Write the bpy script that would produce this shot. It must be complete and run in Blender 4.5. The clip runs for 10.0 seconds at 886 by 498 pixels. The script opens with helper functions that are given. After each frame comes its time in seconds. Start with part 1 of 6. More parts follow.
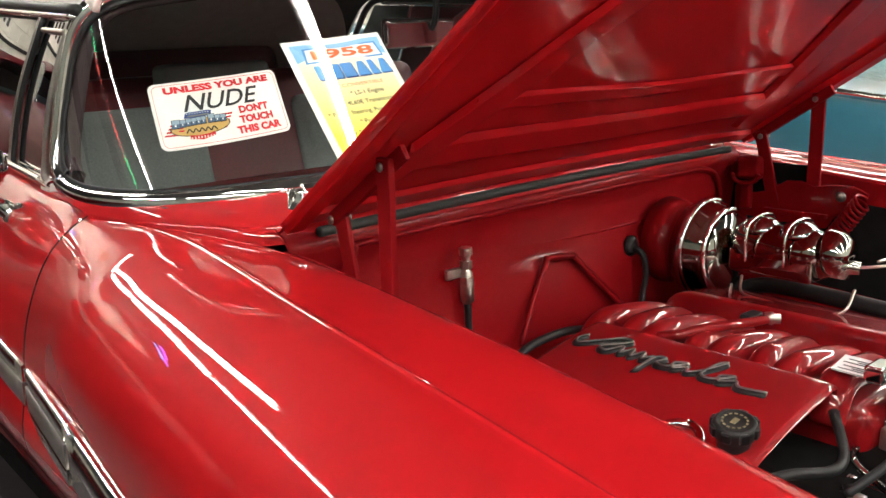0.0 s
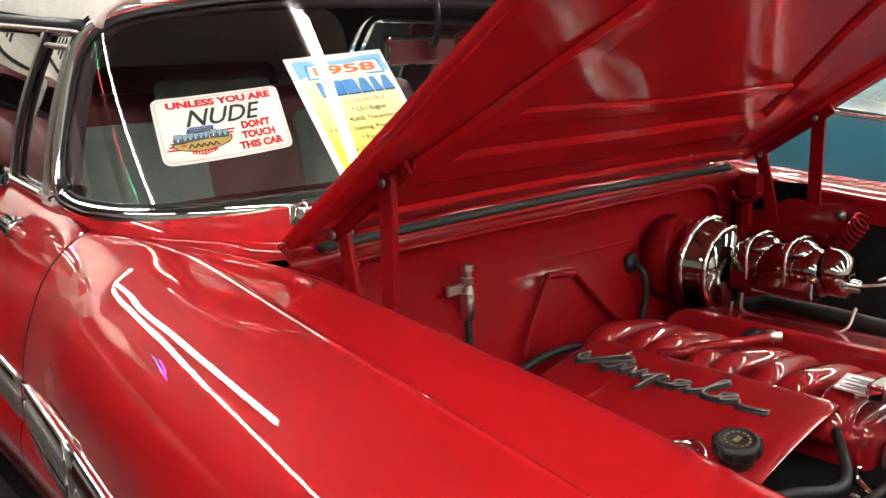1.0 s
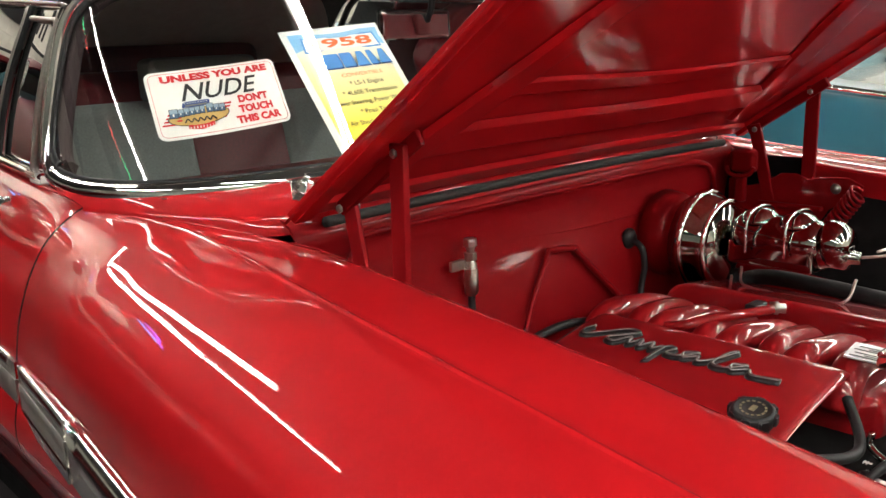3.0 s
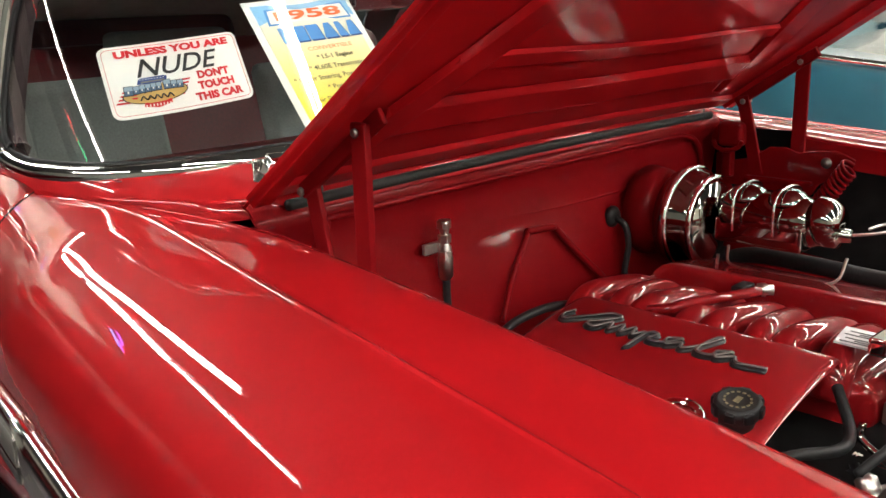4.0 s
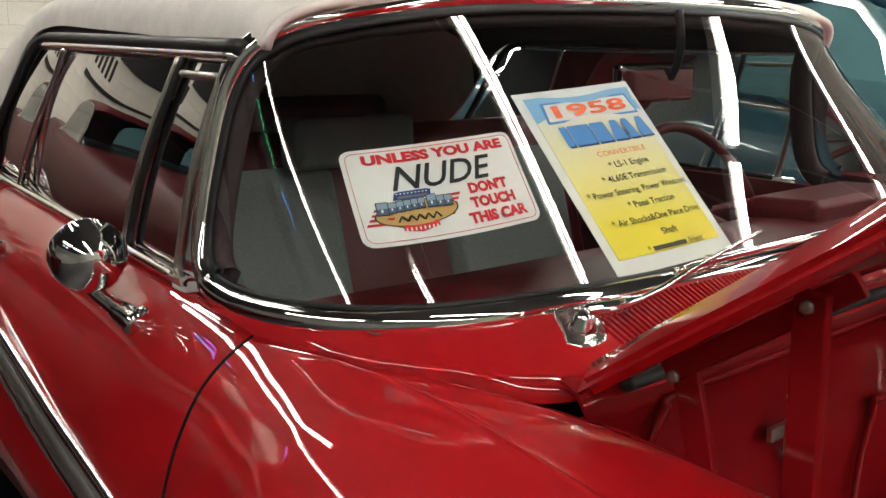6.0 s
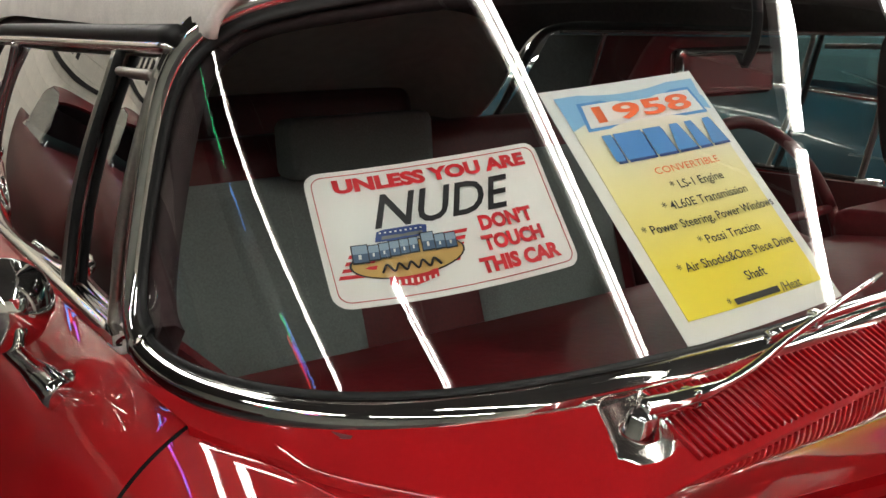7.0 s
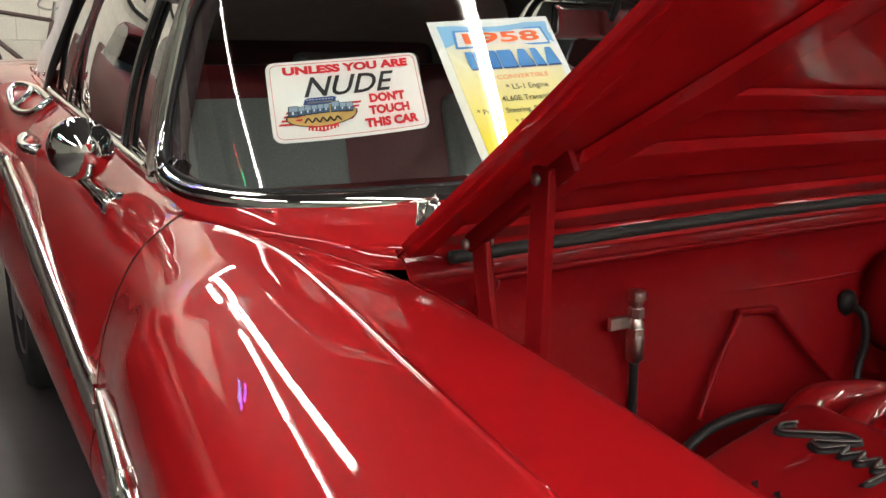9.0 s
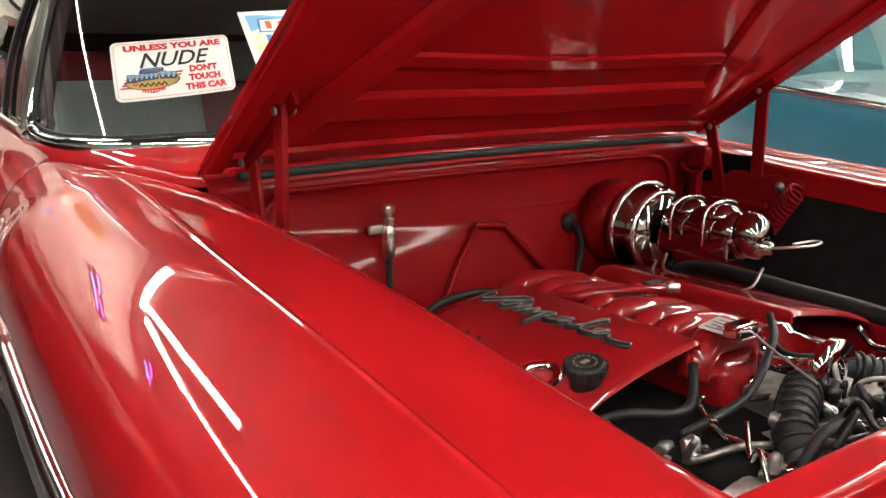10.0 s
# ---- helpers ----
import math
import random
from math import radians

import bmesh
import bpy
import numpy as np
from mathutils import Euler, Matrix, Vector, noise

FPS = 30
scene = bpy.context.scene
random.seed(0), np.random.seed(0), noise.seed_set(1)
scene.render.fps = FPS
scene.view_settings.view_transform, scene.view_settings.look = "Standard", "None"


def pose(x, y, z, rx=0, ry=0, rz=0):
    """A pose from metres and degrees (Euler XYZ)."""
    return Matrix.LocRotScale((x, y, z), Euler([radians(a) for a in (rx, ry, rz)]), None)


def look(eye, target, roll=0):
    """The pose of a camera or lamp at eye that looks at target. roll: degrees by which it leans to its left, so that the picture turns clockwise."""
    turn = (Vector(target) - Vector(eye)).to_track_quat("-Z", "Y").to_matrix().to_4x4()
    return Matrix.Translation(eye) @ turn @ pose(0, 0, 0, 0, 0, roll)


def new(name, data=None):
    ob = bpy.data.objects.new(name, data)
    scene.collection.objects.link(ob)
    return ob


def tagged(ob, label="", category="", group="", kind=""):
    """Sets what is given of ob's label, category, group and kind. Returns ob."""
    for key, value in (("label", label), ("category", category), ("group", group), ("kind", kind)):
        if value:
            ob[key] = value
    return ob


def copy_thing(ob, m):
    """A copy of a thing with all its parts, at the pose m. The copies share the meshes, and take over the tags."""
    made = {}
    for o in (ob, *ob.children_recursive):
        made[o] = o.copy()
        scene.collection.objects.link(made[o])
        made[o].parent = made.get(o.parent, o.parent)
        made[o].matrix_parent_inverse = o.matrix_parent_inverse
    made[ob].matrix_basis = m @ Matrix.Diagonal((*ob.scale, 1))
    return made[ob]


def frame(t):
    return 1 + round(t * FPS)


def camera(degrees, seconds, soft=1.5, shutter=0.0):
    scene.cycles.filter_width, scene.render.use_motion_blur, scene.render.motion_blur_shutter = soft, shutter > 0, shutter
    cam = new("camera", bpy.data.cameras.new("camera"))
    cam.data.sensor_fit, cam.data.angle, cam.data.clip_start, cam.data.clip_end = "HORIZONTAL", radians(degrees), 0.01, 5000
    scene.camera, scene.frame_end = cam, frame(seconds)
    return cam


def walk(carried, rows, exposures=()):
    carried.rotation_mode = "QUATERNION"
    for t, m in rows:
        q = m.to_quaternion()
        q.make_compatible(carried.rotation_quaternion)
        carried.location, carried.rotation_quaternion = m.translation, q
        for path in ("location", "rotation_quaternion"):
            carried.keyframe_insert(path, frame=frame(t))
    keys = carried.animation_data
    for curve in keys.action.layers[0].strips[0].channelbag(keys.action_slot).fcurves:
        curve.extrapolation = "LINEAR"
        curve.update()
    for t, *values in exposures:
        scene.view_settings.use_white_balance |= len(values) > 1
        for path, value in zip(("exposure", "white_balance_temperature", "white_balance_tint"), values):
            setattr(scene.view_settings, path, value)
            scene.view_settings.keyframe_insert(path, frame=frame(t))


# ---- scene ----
import collections

cam = camera(52.69, 10.0, soft=1.5)
PATH = [
    (0, (-0.7384, -1.1260, 1.3887), (0.5246, 0.3064, 0.7947), 1.05),
    (0.5, (-0.7420, -1.1257, 1.3918), (0.5346, 0.2948, 0.7982), 1.17),
    (1, (-0.7431, -1.1217, 1.3869), (0.5306, 0.3161, 0.8298), 1.38),
    (1.5, (-0.7466, -1.1174, 1.3846), (0.4482, 0.3808, 0.8121), 0.62),
    (2, (-0.7557, -1.1131, 1.3809), (0.5035, 0.3433, 0.8395), 1.58),
    (2.5, (-0.7662, -1.0994, 1.3792), (0.4993, 0.3495, 0.8323), 1.07),
    (3, (-0.7735, -1.0755, 1.3615), (0.5422, 0.3124, 0.7762), 1.36),
    (3.2, (-0.7736, -1.0653, 1.3588), (0.5591, 0.2787, 0.7127), 1.68),
    (4.3, (-0.6344, -1.0187, 1.3560), (0.6535, 0.3702, 0.7139), -0.07),
    (4.5, (-0.5988, -0.9784, 1.3287), (0.6137, 0.4995, 0.7409), 0.16),
    (5, (-0.6262, -0.8573, 1.3515), (0.4357, 0.7448, 0.7988), 0.24),
    (5.5, (-0.6882, -0.6890, 1.3651), (0.4662, 0.8573, 0.8393), -1.90),
    (6, (-0.6780, -0.5393, 1.3494), (0.5402, 0.9677, 0.8546), 1.46),
    (6.2, (-0.6206, -0.5037, 1.3550), (0.5123, 1.0770, 0.8881), 0.36),
    (7.3, (-0.4551, -0.3017, 1.3326), (0.6905, 1.2492, 0.8011), 0.22),
    (7.5, (-0.4706, -0.3314, 1.3473), (0.6813, 1.2174, 0.8236), 0.19),
    (8, (-0.6313, -0.4890, 1.3129), (0.5967, 1.0239, 0.8625), 1.18),
    (8.5, (-0.6254, -0.6622, 1.3298), (0.5653, 0.8576, 0.8079), 3.63),
    (9, (-0.5507, -0.8726, 1.3184), (0.4523, 0.7591, 0.7425), 2.94),
    (9.5, (-0.6026, -1.1377, 1.3212), (0.3675, 0.5320, 0.8009), -0.63),
    (10, (-0.6175, -1.3934, 1.3279), (0.5394, 0.1370, 0.7629), 3.05),
]
walk(cam, [(t, look(eye, target, roll)) for t, eye, target, roll in PATH], [(0.0, 0.66), (1.0, 0.66), (2.0, 0.74), (2.5, 0.60), (3.0, 0.52), (4.5, 0.48), (5.0, 0.56), (5.5, 0.02), (6.0, -0.25), (7.5, -0.40), (8.0, -0.43), (8.5, -0.40), (9.0, 0.14), (9.5, 0.28), (10.0, 0.57)])

# ---------------------------------------------------------------- world
world = bpy.data.worlds.new("world")
scene.world = world
world.use_nodes = True
world.node_tree.nodes["Background"].inputs[0].default_value = (0.9, 0.95, 1.0, 1)
world.node_tree.nodes["Background"].inputs[1].default_value = 0.02

CX = 0.565          # middle of the red car, across
CAR = Matrix.Translation((0, 0, 1)) @ pose(0, 0, 0, -5.0, 0, 0) @ Matrix.Translation((0, 0, -1))
TUBES_Z = 3.12      # height of the strip lights
CEIL_Z = 4.2
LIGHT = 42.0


# ---------------------------------------------------------------- materials
def material(name, color, rough=0.5, metal=0.0, coat=0.0, grain=0.0, grain_scale=40.0, bump=0.0, spec=0.5,
             blotch=0.0, emit=0.0, rough_var=0.0, alpha_glass=False, coat_rough=0.03):
    m = bpy.data.materials.new(name)
    m.use_nodes = True
    nt = m.node_tree
    b = nt.nodes["Principled BSDF"]
    b.inputs["Base Color"].default_value = (*color, 1)
    b.inputs["Roughness"].default_value = rough
    b.inputs["Metallic"].default_value = metal
    b.inputs["Coat Weight"].default_value = coat
    b.inputs["Coat Roughness"].default_value = coat_rough
    b.inputs["Specular IOR Level"].default_value = spec
    if emit:
        b.inputs["Emission Color"].default_value = (*color, 1)
        b.inputs["Emission Strength"].default_value = emit
    tc = nt.nodes.new("ShaderNodeTexCoord")
    if grain or blotch:
        n1 = nt.nodes.new("ShaderNodeTexNoise")
        n1.inputs["Scale"].default_value = grain_scale
        n1.inputs["Detail"].default_value = 6
        n2 = nt.nodes.new("ShaderNodeTexNoise")
        n2.inputs["Scale"].default_value = grain_scale / 12
        n2.inputs["Detail"].default_value = 3
        nt.links.new(tc.outputs["Object"], n1.inputs["Vector"])
        nt.links.new(tc.outputs["Object"], n2.inputs["Vector"])
        col = None
        for n, amount in ((n1, grain), (n2, blotch)):
            if not amount:
                continue
            ramp = nt.nodes.new("ShaderNodeMapRange")
            ramp.inputs[1].default_value, ramp.inputs[2].default_value = 0.3, 0.7
            ramp.inputs[3].default_value, ramp.inputs[4].default_value = 1 - amount, 1 + amount
            nt.links.new(n.outputs["Fac"], ramp.inputs[0])
            mix = nt.nodes.new("ShaderNodeVectorMath")
            mix.operation = "SCALE"
            if col is None:
                mix.inputs[0].default_value = color
            else:
                nt.links.new(col, mix.inputs[0])
            nt.links.new(ramp.outputs[0], mix.inputs["Scale"])
            col = mix.outputs[0]
        nt.links.new(col, b.inputs["Base Color"])
        if rough_var:
            rr = nt.nodes.new("ShaderNodeMapRange")
            rr.inputs[1].default_value, rr.inputs[2].default_value = 0.3, 0.7
            rr.inputs[3].default_value, rr.inputs[4].default_value = max(rough - rough_var, 0.01), rough + rough_var
            nt.links.new(n2.outputs["Fac"], rr.inputs[0])
            nt.links.new(rr.outputs[0], b.inputs["Roughness"])
        if bump:
            bp = nt.nodes.new("ShaderNodeBump")
            bp.inputs["Strength"].default_value = bump
            bp.inputs["Distance"].default_value = 0.002
            nt.links.new(n1.outputs["Fac"], bp.inputs["Height"])
            nt.links.new(bp.outputs[0], b.inputs["Normal"])
    return m


def glass_material(name, tint=(0.93, 0.97, 0.95), gloss=0.06):
    m = bpy.data.materials.new(name)
    m.use_nodes = True
    nt = m.node_tree
    nt.nodes.remove(nt.nodes["Principled BSDF"])
    out = nt.nodes["Material Output"]
    tr = nt.nodes.new("ShaderNodeBsdfTransparent")
    tr.inputs[0].default_value = (*tint, 1)
    gl = nt.nodes.new("ShaderNodeBsdfGlossy")
    gl.inputs["Roughness"].default_value = 0.004
    fr = nt.nodes.new("ShaderNodeFresnel")
    fr.inputs[0].default_value = 1.52
    k = nt.nodes.new("ShaderNodeMath")
    k.operation = "MULTIPLY_ADD"
    k.inputs[1].default_value, k.inputs[2].default_value = 1.3, gloss
    k.use_clamp = True
    mx = nt.nodes.new("ShaderNodeMixShader")
    nt.links.new(fr.outputs[0], k.inputs[0])
    nt.links.new(k.outputs[0], mx.inputs[0])
    nt.links.new(tr.outputs[0], mx.inputs[1])
    nt.links.new(gl.outputs[0], mx.inputs[2])
    nt.links.new(mx.outputs[0], out.inputs[0])
    return m


RED = material("red_paint", (0.35, 0.006, 0.009), rough=0.5, spec=0.05, coat=1.0, grain=0.03, blotch=0.05, grain_scale=30, coat_rough=0.012)
RED.node_tree.nodes["Principled BSDF"].inputs["Coat IOR"].default_value = 1.5
# darker copy of RED, with the engine bay's shade put into the colour
RED_SHADED = material("red_paint_shaded", (0.195, 0.0045, 0.0065), rough=0.5, spec=0.02, coat=0.20, grain=0.06, blotch=0.12, grain_scale=14, bump=0.03, coat_rough=0.075)
# lighter copy of RED, stands in for light bounced onto the hood's underside
RED_UNDER = material("red_paint_brightened", (0.42, 0.008, 0.012), rough=0.45, spec=0.05, coat=0.7, grain=0.06, blotch=0.08, grain_scale=14, bump=0.04, coat_rough=0.09)
CHROME = material("chrome", (0.82, 0.82, 0.80), rough=0.05, metal=1.0, grain=0.03, grain_scale=60, rough_var=0.02)
# chrome with the bay's dark reflections put into its colour
DARKCHROME = material("chrome_darkened", (0.34, 0.33, 0.30), rough=0.06, metal=1.0, grain=0.08, blotch=0.15, grain_scale=40, rough_var=0.03)
BOLT = material("dull_bolt_steel", (0.26, 0.25, 0.23), rough=0.42, metal=0.9, grain=0.2, grain_scale=200)
STEEL = material("brushed_steel", (0.62, 0.59, 0.55), rough=0.30, metal=1.0, grain=0.10, grain_scale=160)
# red darkened for the shade that the raised hood casts over the engine
RED_ENG = material("red_engine_shaded", (0.235, 0.005, 0.0075), rough=0.45, spec=0.1, coat=1.0, grain=0.04, blotch=0.06, grain_scale=30, coat_rough=0.02)
ALLOY = material("cast_alloy", (0.42, 0.41, 0.38), rough=0.38, metal=0.9, grain=0.2, grain_scale=120, bump=0.3)
RUBBER = material("black_rubber", (0.012, 0.0125, 0.013), rough=0.5, spec=0.3, grain=0.2, grain_scale=90, bump=0.2)
SEAL = material("weathered_rubber", (0.030, 0.031, 0.030), rough=0.55, spec=0.3, grain=0.2, grain_scale=120, bump=0.2)
BLACK = material("black_plastic", (0.010, 0.010, 0.011), rough=0.35, spec=0.3, grain=0.2, grain_scale=200)
# near black, puts the shade of gaps and undersides into the colour
SHADE = material("shade_black", (0.008, 0.0075, 0.0075), rough=0.9, spec=0.05, grain=0.3, grain_scale=20)
TOPFAB = material("white_vinyl_top", (0.85, 0.80, 0.75), rough=0.62, grain=0.05, blotch=0.06, grain_scale=300, bump=0.25)
LINER = material("dark_headliner", (0.050, 0.030, 0.032), rough=0.9, grain=0.2, grain_scale=100)
SEATGREY = material("grey_seat_fabric", (0.21, 0.235, 0.225), rough=0.75, grain=0.15, grain_scale=260, bump=0.2)
MAROON = material("maroon_vinyl", (0.115, 0.007, 0.010), rough=0.42, grain=0.15, grain_scale=120, bump=0.2)
CARPET = material("dark_red_carpet", (0.06, 0.006, 0.008), rough=0.95, grain=0.3, grain_scale=300, bump=0.4)
GLASS = glass_material("clear_glass", gloss=0.008)
TEALGLASS = glass_material("blue_tinted_glass", (0.46, 0.70, 0.78), gloss=0.05)
SIDEGLASS = glass_material("side_glass", (0.76, 0.80, 0.77), gloss=0.005)
PAPER = material("white_card", (0.78, 0.77, 0.74), rough=0.35, grain=0.02, grain_scale=80, coat=0.3)
INKRED = material("red_ink", (0.55, 0.012, 0.02), rough=0.4)
INKBLACK = material("black_ink", (0.012, 0.012, 0.014), rough=0.4)
INKBLUE = material("blue_ink", (0.06, 0.24, 0.55), rough=0.4)
INKSKY = material("sky_blue_ink", (0.22, 0.45, 0.68), rough=0.4)
SLATE = material("slate_blue_ink", (0.07, 0.12, 0.20), rough=0.4)
PALESLATE = material("pale_slate_ink", (0.26, 0.35, 0.45), rough=0.4)
OLDGOLD = material("old_gold_ink", (0.52, 0.33, 0.10), rough=0.4)
INKNAVY = material("navy_ink", (0.02, 0.05, 0.2), rough=0.4)
INKORANGE = material("orange_ink", (0.8, 0.13, 0.02), rough=0.4)
TEAL = material("teal_paint", (0.013, 0.080, 0.115), rough=0.3, coat=1.0, grain=0.03, blotch=0.05, grain_scale=20, coat_rough=0.02)
MAROONPAINT = material("dark_red_paint", (0.048, 0.003, 0.004), rough=0.45, coat=0.10, spec=0.1, grain=0.03, blotch=0.06, grain_scale=20, coat_rough=0.03)
TRIM = material("bright_trim", (0.80, 0.78, 0.74), rough=0.16, metal=1.0, grain=0.05, grain_scale=90, rough_var=0.05)
INSERT = material("silver_insert", (0.42, 0.40, 0.37), rough=0.32, metal=0.9, grain=0.08, grain_scale=120)
TYRE = material("tyre_rubber", (0.015, 0.015, 0.015), rough=0.7, grain=0.2, grain_scale=80, bump=0.3)
CONCRETE = material("polished_concrete", (0.046, 0.038, 0.040), rough=0.36, spec=0.35, grain=0.12, blotch=0.22, grain_scale=18, bump=0.05, rough_var=0.08)
BLOCKPAINT = material("cream_block_paint", (0.86, 0.82, 0.72), rough=0.55, grain=0.05, blotch=0.07, grain_scale=60, bump=0.5)
MORTAR = material("cream_mortar", (0.72, 0.68, 0.59), rough=0.8, grain=0.08, grain_scale=60, bump=0.5)
WALLPAINT = material("cream_wall_paint", (0.60, 0.57, 0.50), rough=0.6, grain=0.04, blotch=0.06, grain_scale=30, bump=0.2)
DARKWALL = material("dark_wall", (0.030, 0.028, 0.028), rough=0.6, grain=0.06, blotch=0.15, grain_scale=10)
BOARDS = material("grey_green_boards", (0.30, 0.31, 0.275), rough=0.5, grain=0.05, blotch=0.08, grain_scale=12)
CEILPAINT = material("ceiling_paint", (0.05, 0.049, 0.048), rough=0.8, grain=0.05, blotch=0.1, grain_scale=20)
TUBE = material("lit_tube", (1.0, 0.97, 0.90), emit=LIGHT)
FIXTURE = material("white_enamel", (0.75, 0.75, 0.73), rough=0.4, grain=0.02)
BIKERED = material("rusty_frame_paint", (0.10, 0.06, 0.05), rough=0.5, grain=0.3, grain_scale=50)
TAN = material("tan_grip", (0.5, 0.28, 0.08), rough=0.6, grain=0.1)
SILVERTXT = material("dull_silver", (0.19, 0.185, 0.18), rough=0.35, metal=0.8, grain=0.1)
LABELSILVER = material("silver_foil_label", (0.75, 0.75, 0.75), rough=0.25, metal=0.4)


# ---------------------------------------------------------------- mesh helpers
def mesh_of(name, verts, faces, smooth=True):
    me = bpy.data.meshes.new(name)
    me.from_pydata([tuple(float(c) for c in v) for v in verts], [], faces)
    me.polygons.foreach_set("use_smooth", [smooth] * len(me.polygons))
    me.update()
    return me


def part(name, me, mat, parent=None, label="", solid=0.0, offset=0.0, bevel=0.0, subsurf=0):
    """Links a mesh or a bmesh as one object, under parent when there is one."""
    if isinstance(me, bmesh.types.BMesh):
        bm, me = me, bpy.data.meshes.new(name)
        bm.to_mesh(me)
        bm.free()
    if mat and not me.materials:
        me.materials.append(mat)
    ob = new(name, me)
    if parent:
        ob.parent = parent
    if label:
        tagged(ob, label)
    if solid:
        # the panel's edges stay crisp
        count = collections.Counter(k for p in me.polygons for k in p.edge_keys)
        for e in me.edges:
            e.use_edge_sharp = count[tuple(sorted(e.vertices))] == 1
        md = ob.modifiers.new("thickness", "SOLIDIFY")
        md.thickness, md.offset = solid, offset
    if bevel:
        md = ob.modifiers.new("edges", "BEVEL")
        md.width, md.segments, md.limit_method = bevel, 2, "ANGLE"
    if subsurf:
        md = ob.modifiers.new("smooth", "SUBSURF")
        md.levels = md.render_levels = subsurf
    return ob


def thing(name, label, category, group="", m=None, kind=""):
    ob = new(name)
    ob.empty_display_size = 0.05
    if m is not None:
        ob.matrix_world = m
    return tagged(ob, label, category, group, kind)


def spline(points, n):
    """Catmull-Rom through the points, n samples a span, by rows of any width."""
    p = np.array(points, float)
    if len(p) == 2:
        return np.array([p[0] + (p[1] - p[0]) * k / n for k in range(n + 1)])
    ext = np.vstack([2 * p[0] - p[1], p, 2 * p[-1] - p[-2]])
    out = []
    for i in range(len(p) - 1):
        a, b, c, d = ext[i:i + 4]
        for k in range(n):
            t = k / n
            out.append(0.5 * (2 * b + (c - a) * t + (2 * a - 5 * b + 4 * c - d) * t * t + (3 * b - a - 3 * c + d) * t ** 3))
    out.append(p[-1])
    return np.array(out)


def grid(name, rows, closed_u=False, closed_v=False, smooth=True, flip=False, caps=False):
    """A mesh from rows of points."""
    P = np.array(rows, float)
    m, n = P.shape[:2]
    faces = []
    for i in range(m if closed_u else m - 1):
        for j in range(n if closed_v else n - 1):
            a, b = i * n + j, i * n + (j + 1) % n
            c, d = ((i + 1) % m) * n + (j + 1) % n, ((i + 1) % m) * n + j
            faces.append((d, c, b, a) if flip else (a, b, c, d))
    if caps:
        faces += [tuple(range(n)), tuple(range((m - 1) * n, m * n))[::-1]]
    return mesh_of(name, P.reshape(-1, 3), faces, smooth)


def tube(name, points, r, sides=10, n=6, taper=None, caps=True):
    """A round bar along a smooth line."""
    p = spline(points, n) if n else np.array(points, float)
    verts, faces = [], []
    prev = None
    for i, c in enumerate(p):
        t = p[min(i + 1, len(p) - 1)] - p[max(i - 1, 0)]
        t = t / (np.linalg.norm(t) + 1e-12)
        if prev is None:
            ref = np.array((0, 0, 1.0)) if abs(t[2]) < 0.9 else np.array((1.0, 0, 0))
            prev = np.cross(t, ref)
        u = prev - t * (prev @ t)
        u /= np.linalg.norm(u) + 1e-12
        prev = u
        v = np.cross(t, u)
        rad = r if taper is None else r * np.interp(i / (len(p) - 1), *taper)
        for k in range(sides):
            a = 2 * math.pi * k / sides
            verts.append(c + rad * (math.cos(a) * u + math.sin(a) * v))
    for i in range(len(p) - 1):
        for k in range(sides):
            a, b = i * sides + k, i * sides + (k + 1) % sides
            faces.append((a, b, b + sides, a + sides))
    if caps:
        faces.append(tuple(range(sides))[::-1])
        faces.append(tuple(range((len(p) - 1) * sides, len(p) * sides)))
    return mesh_of(name, verts, faces)


def lathe(name, profile, m=None, sides=28, n=0):
    """A turned shape: profile rows of radius and height along local z."""
    pr = spline(profile, n) if n else np.array(profile, float)
    verts, faces = [], []
    for r, z in pr:
        for k in range(sides):
            a = 2 * math.pi * k / sides
            v = Vector((r * math.cos(a), r * math.sin(a), z))
            verts.append(m @ v if m else v)
    for i in range(len(pr) - 1):
        for k in range(sides):
            a, b = i * sides + k, i * sides + (k + 1) % sides
            faces.append((a, b, b + sides, a + sides))
    faces.append(tuple(range(sides))[::-1])
    faces.append(tuple(range((len(pr) - 1) * sides, len(pr) * sides)))
    return mesh_of(name, verts, faces)


def box(name, lo, hi, bevel=0.0, m=None, seg=2):
    bm = bmesh.new()
    bmesh.ops.create_cube(bm, size=1.0)
    lo, hi = Vector(lo), Vector(hi)
    for v in bm.verts:
        v.co = Vector([lo[i] + (v.co[i] + 0.5) * (hi[i] - lo[i]) for i in range(3)])
    if bevel:
        bmesh.ops.bevel(bm, geom=bm.edges[:], offset=bevel, segments=seg, affect="EDGES", profile=0.6)
    if m is not None:
        bmesh.ops.transform(bm, matrix=m, verts=bm.verts)
    me = bpy.data.meshes.new(name)
    bm.to_mesh(me)
    bm.free()
    me.polygons.foreach_set("use_smooth", [bevel > 0] * len(me.polygons))
    if bevel:
        # flat faces keep their own direction, only the rounded edges turn
        best = {}
        for p in me.polygons:
            for v in p.vertices:
                if v not in best or p.area > best[v][0]:
                    best[v] = (p.area, p.normal.copy())
        me.normals_split_custom_set_from_vertices([best[k][1] for k in range(len(me.vertices))])
    return me


def joined(name, meshes, smooth=True):
    verts, faces = [], []
    for me in meshes:
        k = len(verts)
        verts += [v.co[:] for v in me.vertices]
        faces += [tuple(i + k for i in p.vertices) for p in me.polygons]
    return mesh_of(name, verts, faces, smooth)


def mirror_rows(P):
    Q = np.array(P, float).copy()
    Q[..., 0] = 2 * CX - Q[..., 0]
    return Q


